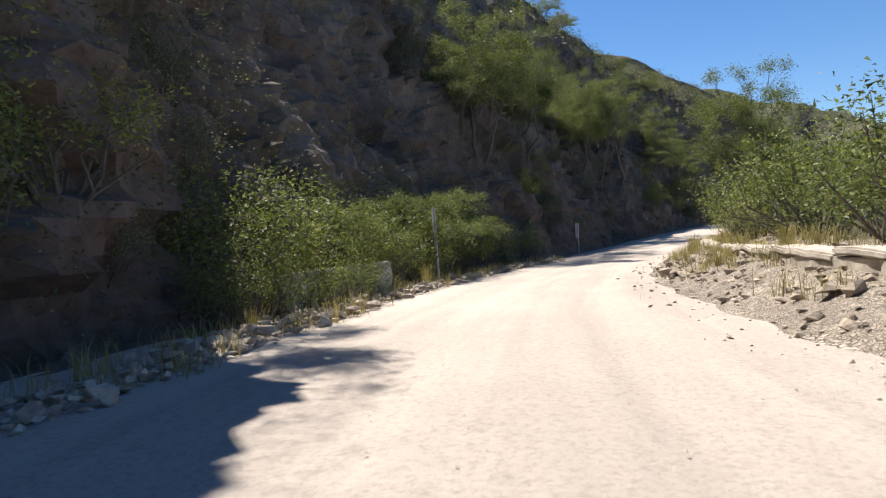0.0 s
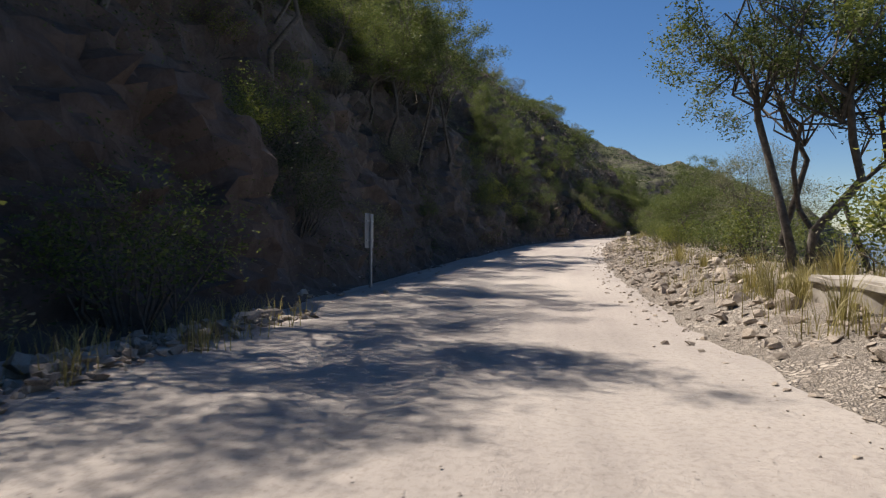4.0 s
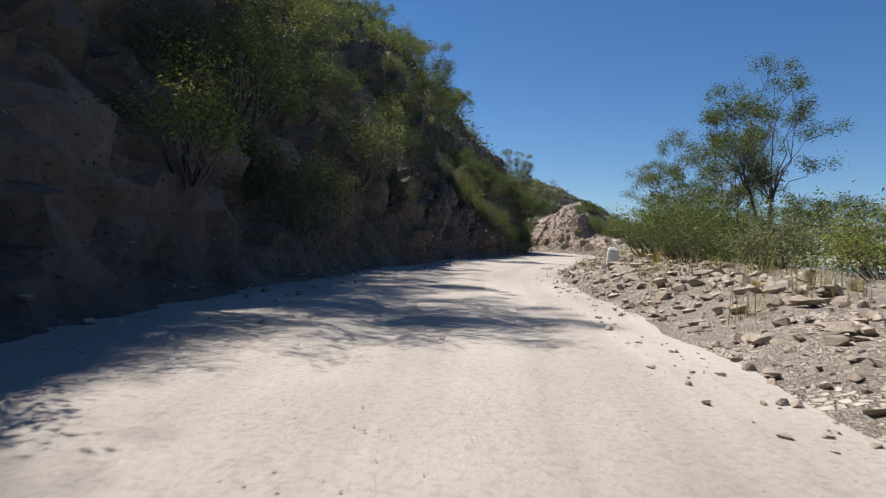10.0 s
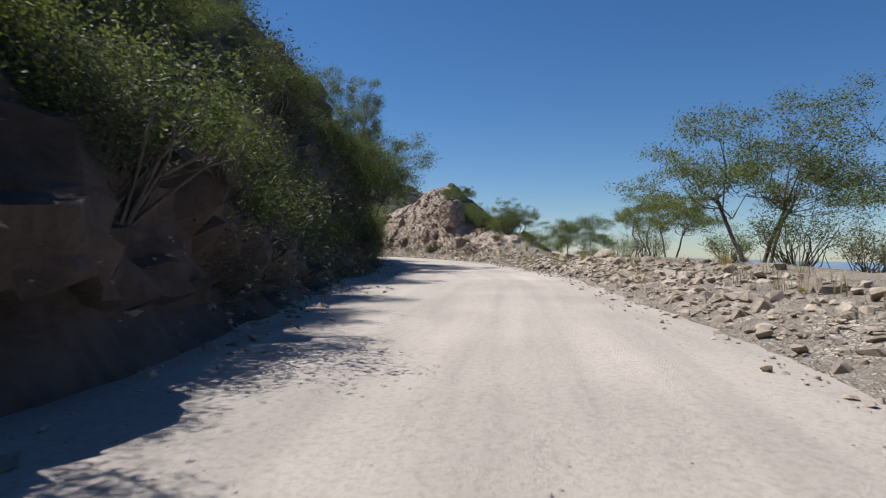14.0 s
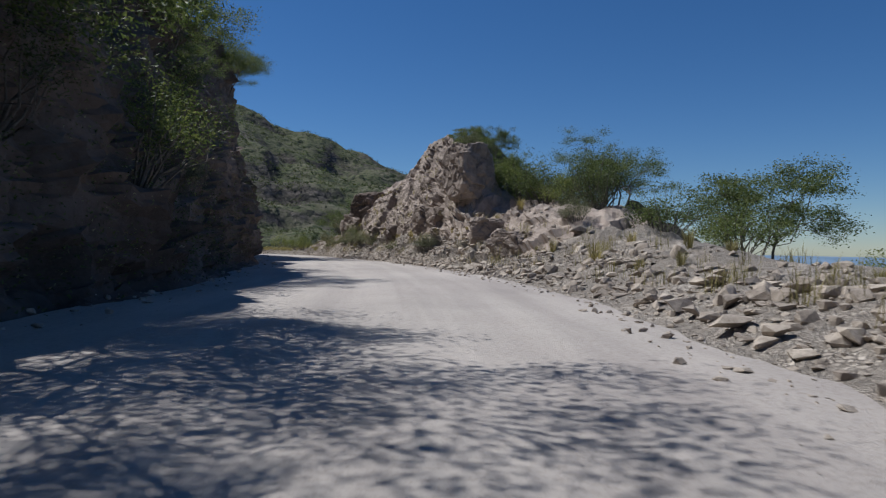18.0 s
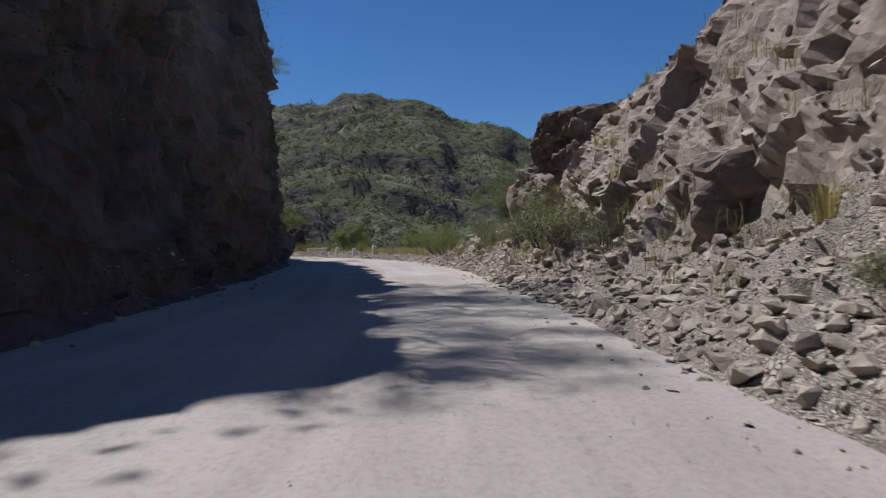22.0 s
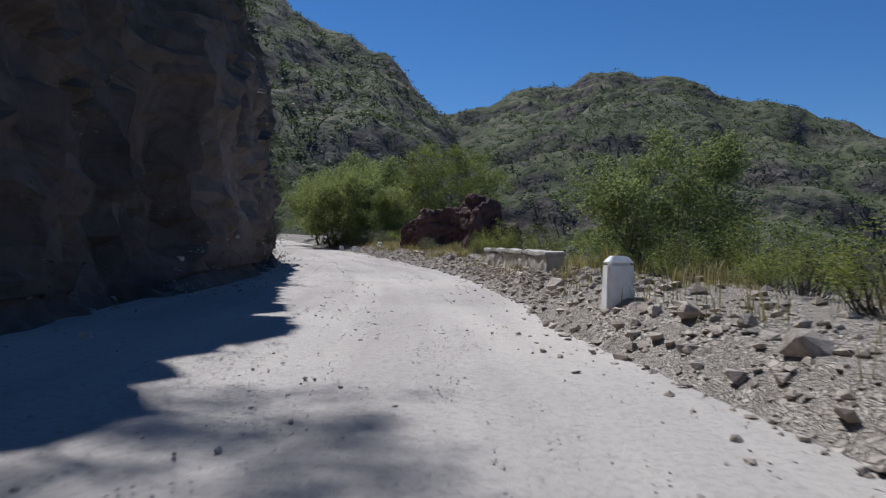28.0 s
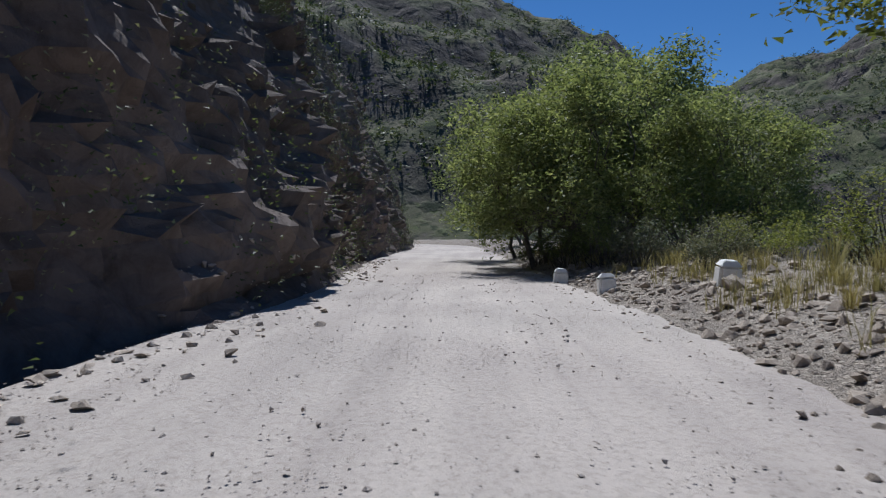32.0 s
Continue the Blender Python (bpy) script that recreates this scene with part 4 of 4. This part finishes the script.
# single rocks big enough to pick out: s, u, size, flatness
BIG = """
138 6.0 .62 .7
135.2 4.3 .42 .6
134 3.7 .36 .6
145.5 6.2 .6 .5
147.5 4.7 .42 .8
150 6.8 .5 .6
143 5.2 .45 .7
140.5 4.4 .32 .6
131 4.6 .36 .7
128 4.0 .3 .6
73.4 3.6 .5 .35
73.9 4.9 .36 .6
75 4.1 .34 .9
70 4.6 .4 .5
66.9 4.6 .34 .5
62 4.6 .42 .45
49.6 4.4 .4 .4
52.5 4.8 .3 .6
86.1 3.7 .32 .6
107 5.2 .4 .6
113 6.2 .42 .6
117 4.0 .35 .5
124.7 3.5 .36 .6
161 4.4 .22 .6
163 6.3 .36 .6
165 7.1 .5 .35
195 2.6 .26 .5
196.3 2.75 .22 .6
198 2.9 .2 .7
211 4.6 .55 .8
212.5 5.6 .5 .5
214.6 5.2 .45 .45
209 4.2 .35 .6
227.5 3.4 .34 .4
229 3.9 .26 .5
231 3.7 .3 .6
241.4 2.9 .24 .6
243 2.7 .2 .6
270.5 3.9 .3 .6
267 4.0 .34 .5
280 3.9 .24 .7
122.2 -4.8 .34 .45
121.4 -4.6 .24 .6
119.5 -4.2 .2 .6
107.8 -3.2 .2 .7
271.9 -3.0 .14 .6
"""
for row in BIG.strip().splitlines():
    s, u, k, fl = (float(v) for v in row.split())
    me = stone_shape(r_(int(s * 10 + u)), fl, 15)
    ob = tagged(new("rock", me), "angular tan rock lying loose on the rubble verge" if u > 0 else "angular stone fallen at the cliff foot", "rock", "roadside rocks")
    ob.matrix_world = Matrix.LocRotScale(drop(s, u, 14) + Vector((0, 0, k * fl * 0.35)), Euler((rng.uniform(-0.2, 0.2), rng.uniform(-0.2, 0.2), rng.uniform(0, 6.28))), (k, k, k))
for _ in range(300):
    s = rng.uniform(-4, 292)
    e = RIGHT(s, 1)
    if 158 < s < 172 and rng.uniform() < 0.3:
        continue
    u = e + 0.1 + 3.2 * rng.beta(1.4, 2.4)
    k = rough_size(0.11, 0.3)
    w = int(rng.integers(0, 12))
    ob = tagged(new("rock", SHAPES[w]), "angular broken rock among the verge rubble", "rock", "roadside rocks")
    ob.matrix_world = Matrix.LocRotScale(drop(s, u, 14) + Vector((0, 0, k * 0.2)), Euler((rng.uniform(-0.3, 0.3), rng.uniform(-0.3, 0.3), rng.uniform(0, 6.28))), (k, k, k))


def crag(name, s, u, h, size, seed, material, label, turn=0.0, tip=(0, 0)):
    """A large block of rock with broken faces."""
    bm = bmesh.new()
    bmesh.ops.create_icosphere(bm, subdivisions=5, radius=1.0)
    off = Vector((seed * 3.1, seed * 1.7, seed))
    for v in bm.verts:
        d = v.co.normalized()
        q = Vector((max(-0.72, min(0.72, d.x)), max(-0.72, min(0.72, d.y)), max(-0.72, min(0.72, d.z)))) * 1.35
        p = Vector((q.x * size[0], q.y * size[1], q.z * size[2]))
        v.co = p + d * (0.13 * max(size) * blocky(p + off, max(size) * 0.75) + 0.06 * max(size) * blocky(p + off * 2, max(size) * 0.3) + 0.03 * noise.fractal(p * 3, 1.0, 2.0, 3))
    me = bpy.data.meshes.new(name)
    bm.to_mesh(me)
    bm.free()
    me.materials.append(material)
    ob = tagged(new(name, me), label, "boulder", "large boulders")
    ob.matrix_world = Matrix.LocRotScale(spot(s, u, h), Euler((radians(tip[0]), radians(tip[1]), radians(bearing(s) + turn))), None)
    return ob


crag("boulder", 176.4, 5.8, 4.9, (1.05, 1.15, 1.5), 1, M_OUTCROP, "huge brown jutting block at the top of the outcrop", 20)
crag("boulder", 207.0, 6.9, 4.2, (0.75, 0.65, 0.65), 3, M_OUTCROP, "large angular boulder perched on the outcrop edge", 30)
crag("boulder", 204.6, 6.2, 2.8, (1.3, 1.7, 1.15), 4, M_OUTCROP, "pale broken rock mass jutting out over the bank", 10)
crag("boulder", 203.0, 6.7, 4.7, (1.2, 1.5, 1.3), 14, M_SLAB, "dark overhanging block on top of the outcrop", 25, (0, -8))
crag("boulder", 185, 5.9, 1.7, (1.2, 1.4, 1.0), 5, M_OUTCROP, "big weathered block half buried in the bank", 40)
crag("boulder", 190, 5.9, 1.7, (1.0, 1.6, 0.9), 6, M_OUTCROP, "big weathered block half buried in the bank", 70)
crag("boulder", 180, 5.0, 2.3, (0.9, 1.3, 1.0), 7, M_OUTCROP, "pale cracked block at the foot of the outcrop", 15)
crag("boulder", 167.5, 5.6, 1.1, (0.9, 0.8, 0.5), 8, M_OUTCROP, "broken slab lying on the scree slope", 35)
crag("boulder", 170.5, 5.2, 1.6, (0.8, 0.8, 0.6), 9, M_OUTCROP, "broken slab lying on the scree slope", 75)
for s, h, size, seed, tip in ((103.2, 1.5, (0.5, 1.1, 1.5), 21, (-24, 14)), (105.2, 2.3, (0.55, 1.0, 1.7), 22, (-30, 18)), (107.2, 1.3, (0.5, 1.2, 1.3), 23, (-26, 16)), (109.0, 1.0, (0.45, 0.9, 1.1), 24, (-20, 12))):
    crag("boulder", s, LEFT(s, 1) - LEFT(s, 2) * h - 0.1, h, size, seed, M_SLAB, "large brown slab of rock leaning out of the cliff", 12, tip)
crag("boulder", 271.3, 7.3, 1.7, (0.95, 1.2, 1.75), 11, M_RED, "dark red cracked rock slab standing beside the verge", 15, (4, 15))
crag("boulder", 273.0, 6.3, 1.45, (1.2, 1.5, 1.35), 12, M_RED, "dark reddish rock mass with bushes on top", 50, (0, 10))
crag("boulder", 275.4, 5.8, 1.0, (1.1, 1.3, 1.2), 17, M_RED, "low dark red rock covered with dry scrub", 30, (0, 8))
crag("boulder", 270.2, 8.6, 0.8, (0.9, 0.9, 1.3), 15, M_RED, "dark red block leaning against the larger slab", 25, (0, -8))

# ---- built things ----


def block(size, bevel=0.02, taper=0.0, jag=0.0, seed=0, cuts=0):
    bm = bmesh.new()
    bmesh.ops.create_cube(bm, size=1.0)
    bmesh.ops.scale(bm, vec=size, verts=bm.verts)
    if cuts:
        bmesh.ops.subdivide_edges(bm, edges=[e for e in bm.edges if e.calc_length() > max(size) * 0.6], cuts=cuts, use_grid_fill=True)
    for v in bm.verts:
        if taper and v.co.z > 0:
            v.co.x *= 1 - taper
            v.co.y *= 1 - taper
    if bevel:
        bmesh.ops.bevel(bm, geom=bm.edges[:], offset=bevel, segments=2, affect="EDGES", clamp_overlap=True)
    if jag:
        for v in bm.verts:
            v.co += Vector((noise.noise(v.co * 3 + Vector((seed, 0, 0))), noise.noise(v.co * 3 + Vector((0, seed, 5))), noise.noise(v.co * 2.2 + Vector((2, 5, seed))))) * jag
    return bm


def part(name, bm, material, parent, label="", place=(0, 0, 0), turn=(0, 0, 0)):
    me = bpy.data.meshes.new(name)
    bm.to_mesh(me)
    bm.free()
    me.materials.append(material)
    ob = new(name, me)
    ob.parent = parent
    ob.matrix_basis = Matrix.LocRotScale(Vector(place), Euler([radians(t) for t in turn]), None)
    return tagged(ob, label)


def marker_post(s, u, high, tilt=0.0):
    """A stout tapered white post with a chamfered cap."""
    root = tagged(new("guard_post"), "short stout white-painted concrete guard post on the verge", "post", "white guard posts")
    part("shaft", block((0.37, 0.3, high + 0.3), 0.045, 0.1, 0.006, s), M_WHITE, root, "", (0, 0, high / 2 - 0.15))
    part("cap", block((0.333, 0.27, 0.09), 0.012, 0.42), M_WHITE, root, "chipped sloping cap", (0, 0, high + 0.03))
    p = drop(s, u, 6)
    root.matrix_world = Matrix.LocRotScale(p, Euler((radians(tilt), radians(tilt * 0.6), radians(bearing(s)))), None)
    return root


for s, u, high, tilt in ((90.3, 3.95, 0.48, 3), (237.2, 4.0, 0.6, 2), (240.2, 2.95, 0.53, -2), (244.7, 2.52, 0.46, -1), (280.5, 4.0, 0.3, 6), (283.6, 2.9, 0.3, -5), (287.0, 2.5, 0.28, 4)):
    marker_post(s, u, high, tilt)


def parapet(name, s0, s1, u0, u1, top, thick, label, sink=0.5, bays=4):
    """A low masonry parapet in bays, with a worn coping and end piers."""
    root = tagged(new(name), label, "parapet")
    root.matrix_world = Matrix.Translation(spot((s0 + s1) / 2, (u0 + u1) / 2, 0))
    inv = root.matrix_world.inverted()
    for k in range(bays):
        a, b = k / bays, (k + 1) / bays
        pa, pb = spot(s0 + (s1 - s0) * a, u0 + (u1 - u0) * a), spot(s0 + (s1 - s0) * b, u0 + (u1 - u0) * b)
        mid, ln = (pa + pb) / 2, (pb - pa).length
        turn = math.degrees(math.atan2(-(pb - pa).x, (pb - pa).y))
        q = inv @ mid
        part("wall_bay", block((thick, ln - 0.015, top + sink - 0.1), 0.02, 0, 0.055, s0 + k, 9), M_CONCRETE, root, "", (q.x, q.y, q.z + (top - 0.1 - sink) / 2), (0, 0, turn))
        part("coping", block((thick + 0.08, ln - 0.01, 0.12), 0.03, 0, 0.04, s0 + k * 3, 9), M_CONCRETE, root, "pale worn coping", (q.x, q.y, q.z + top - 0.04), (0, 0, turn))
    return root


parapet("parapet", 251.5, 258.5, 3.5, 3.5, 1.0, 0.42, "stained old concrete parapet beside the drop", 0.6, 3)
parapet("low_wall", 7.0, 34.5, 4.5, 4.1, 0.78, 0.45, "low old masonry wall half buried in grass", 0.6, 9)
parapet("retaining_wall", 12.0, 17.4, -4.95, -4.8, 0.87, 0.35, "low stone wall along the cliff foot behind rubble", 0.6, 3)


def road_sign(s, u, low, tall, wide, turn):
    root = tagged(new("road_sign"), "grey metal road sign seen from behind on a post", "road sign", "road signs")
    bm = bmesh.new()
    bmesh.ops.create_cone(bm, cap_ends=True, segments=14, radius1=0.04, radius2=0.04, depth=low + tall + 0.4)
    part("post", bm, M_STEEL, root, "", (0, 0, (low + tall) / 2 - 0.22))
    part("panel", block((wide, 0.012, tall), 0.004), M_SIGN, root, "dull grey sheet-metal panel", (0, 0.052, low + tall / 2))
    for k in (0.22, 0.78):
        part("bracket", block((wide * 0.8, 0.03, 0.045), 0.004), M_STEEL, root, "", (0, 0.03, low + tall * k))
    root.matrix_world = Matrix.LocRotScale(drop(s, u, 2), Euler((0, radians(2), radians(bearing(s) + turn))), None)


road_sign(20.6, -4.3, 1.2, 1.3, 0.7, 112)
road_sign(42.6, -4.35, 1.1, 0.95, 0.7, 86)

# ---- grass ----
TUFTS = [tuft(r_(80 + k), (0.4, 0.55, 0.75, 0.95)[k], (0.5, 0.6, 0.6, 0.7)[k], 80) for k in range(4)]
GRASS = table("""
-20 .8
38 1
42 .4
60 .2
130 .15
155 .3
185 .5
205 1
218 .8
226 .45
236 .35
246 .3
262 .8
300 1
""")
count = 0
while count < 280:
    s = rng.uniform(-6, 300)
    if rng.uniform() > GRASS(s, 1):
        continue
    count += 1
    u = RIGHT(s, 1) + (0.9 if s < 50 or s > 205 else 1.6) + 3.0 * rng.beta(1.2, 1.8)
    k = rng.uniform(0.45, 1.05)
    ob = tagged(new("grass_tuft", TUFTS[count % 4]), "clump of dry yellow grass on the verge", "grass", "grass clumps")
    ob.matrix_world = Matrix.LocRotScale(drop(s, u, 14), Euler((0, 0, rng.uniform(0, 6.28))), (k, k, k * 0.85))
for k, (s, u) in enumerate(((8.5, -4.7), (10, -4.6), (13, -4.6), (19.5, -4.3), (20.8, -4.4), (22, -4.6), (24, -4.8))):
    ob = tagged(new("grass_tuft", TUFTS[k % 4]), "clump of dry grass beside the low wall", "grass", "grass clumps")
    ob.matrix_world = Matrix.LocRotScale(drop(s, u, 2), Euler((0, 0, k)), None)

def sward(name, places, high, material, label):
    """Loose blades of grass, each of its own lean."""
    rs = r_(21)
    n = len(places)
    p = np.array([tuple(q) for q in places])
    g = rs.uniform(0, 6.283, n)
    h = high * rs.uniform(0.4, 1.1, n)
    lean = h * rs.uniform(0.1, 0.8, n)
    d = np.stack([np.cos(g), np.sin(g), np.zeros(n)], 1)
    w = np.stack([-np.sin(g), np.cos(g), np.zeros(n)], 1) * 0.006
    up = np.array([0, 0, 1.0])
    b = p - up * 0.04
    m_ = p + d * (lean * 0.4)[:, None] + up * (h * 0.65)[:, None]
    t = p + d * lean[:, None] + up * h[:, None]
    v = np.stack([b - w, b + w, m_ + w * 0.7, m_ - w * 0.7, t], 1).reshape(-1, 3)
    k = np.arange(n) * 5
    f = np.stack([k, k + 1, k + 2, k + 3], 1).tolist() + np.stack([k + 3, k + 2, k + 4], 1).tolist()
    return tagged(new(name, mesh_of(name, v.tolist(), f, material)), label, "grass", "", "stuff")


blades = []
while len(blades) < 26000:
    s = rng.uniform(-6, 300)
    if rng.uniform() > GRASS(s, 1):
        continue
    u = RIGHT(s, 1) + 0.5 + 4.0 * rng.beta(1.3, 1.8)
    q = drop(s, u, 14)
    if noise.noise(q * 0.8) < 0.0:
        continue
    for _ in range(16):
        blades.append(q + Vector((rng.normal(0, 0.13), rng.normal(0, 0.13), 0)))
sward("dry_grass", blades, 0.42, M_GRASS, "thin dry yellow grass growing through the verge rubble")
blades = []
for _ in range(110):
    s = rng.uniform(224, 240)
    q = drop(s, RIGHT(s, 1) + 1.0 + 1.8 * rng.beta(1.2, 1.6), 14)
    for _ in range(18):
        blades.append(q + Vector((rng.normal(0, 0.12), rng.normal(0, 0.12), 0)))
sward("tall_grass", blades, 0.5, M_GRASS, "tall wispy dry grass standing behind the guard posts")
blades = []
for _ in range(170):
    s = rng.uniform(2, 36)
    q = drop(s, -4.75 + 1.3 * rng.uniform() ** 1.3, 2)
    for _ in range(16):
        blades.append(q + Vector((rng.normal(0, 0.12), rng.normal(0, 0.12), 0)))
sward("foot_grass", blades, 0.45, M_GRASS, "dry grass growing along the low wall and rubble")

# ---- scrub on the slopes, too much to count ----


def scrub(name, places, per, spread, size, material, label):
    rs = r_(5)
    v, f = leaves([tuple(p) for p in places], per, spread, size, rs, 0.0)
    return tagged(new(name, mesh_of(name, v, f, material)), label, "scrub", "", "stuff")


far = []
while len(far) < 12000:
    az, r = rng.uniform(-34, 74), 100 + 520 * rng.uniform() ** 0.8
    p = land(az, r)
    if p.z < -19 or noise.noise(p * 0.03) < -0.25 or min(math.hypot(p.x - q[0], p.y - q[1]) for q in RP[::2]) < 48:
        continue
    far.append(p + Vector((0, 0, 0.5)))
scrub("hill_scrub", far[:8500], 11, (1.1, 1.1, 0.7), 0.8, M_LEAF_DARK, "dark scrub dotting the mountainsides")
scrub("hill_scrub_pale", far[8000:], 10, (1.0, 1.0, 0.6), 0.6, M_LEAF, "green scrub dotting the mountainsides")
near = []
for _ in range(2600):
    s = rng.uniform(0, 388) if rng.uniform() < 0.6 else rng.uniform(15, 150)
    foot, lean, high = (LEFT(s, k) for k in (1, 2, 3))
    near.append(drop(s, foot - lean * high - 0.5 - 34 * rng.uniform() ** 1.3, 80) + Vector((0, 0, 0.5)))
face = []
while len(face) < 4300:
    s = rng.uniform(-10, 385)
    if rng.uniform() > COVER(s, 1) or noise.noise(Vector((s * 0.12, 0, rng.uniform() * 3))) < -0.25:
        continue
    part_up = 0.02 + 1.1 * rng.uniform() ** 1.3
    if 99 < s < 113 and part_up < 0.33:
        continue
    face.append(on_cliff(s, part_up, -0.1))
scrub("cliff_scrub", face[:1900], 100, (0.45, 0.45, 0.42), 0.044, M_LEAF_DARK, "dark scrub clinging to the cliff face")
scrub("cliff_scrub_green", face[1900:3200], 100, (0.45, 0.45, 0.42), 0.044, M_LEAF, "green scrub clinging to the cliff face")
scrub("cliff_scrub_pale", face[3200:], 80, (0.38, 0.38, 0.38), 0.038, M_LEAF_PALE, "dusty grey scrub clinging to the cliff face")
scrub("slope_scrub", near[:1300], 46, (0.6, 0.6, 0.5), 0.14, M_LEAF_DARK, "dense dark scrub on the slope above the cliff")
scrub("slope_scrub_green", near[1300:], 46, (0.65, 0.65, 0.55), 0.14, M_LEAF, "green scrub on the slope above the cliff")
low = []
for _ in range(900):
    s = rng.uniform(0, 388)
    c = RIGHT(s, 4)
    low.append(drop(s, c + 7 + 55 * rng.uniform() ** 1.2, 20) + Vector((0, 0, 0.4)))
scrub("valley_scrub", low, 75, (0.7, 0.7, 0.5), 0.1, M_LEAF, "green scrub on the slope falling to the valley")
edge = []
for _ in range(700):
    s = rng.uniform(2, 112) if rng.uniform() < 0.55 else rng.uniform(62, 110)
    edge.append(drop(s, RIGHT(s, 4) - 0.4 + 5.0 * rng.uniform() ** 1.2, 20) + Vector((0, 0, rng.uniform(0.25, 0.8))))
scrub("verge_scrub", edge[:420], 110, (0.48, 0.48, 0.38), 0.05, M_LEAF, "green scrub growing thickly behind the rubble verge")
scrub("verge_scrub_pale", edge[420:], 95, (0.45, 0.45, 0.36), 0.045, M_LEAF_PALE, "dusty grey-green scrub growing behind the rubble verge")
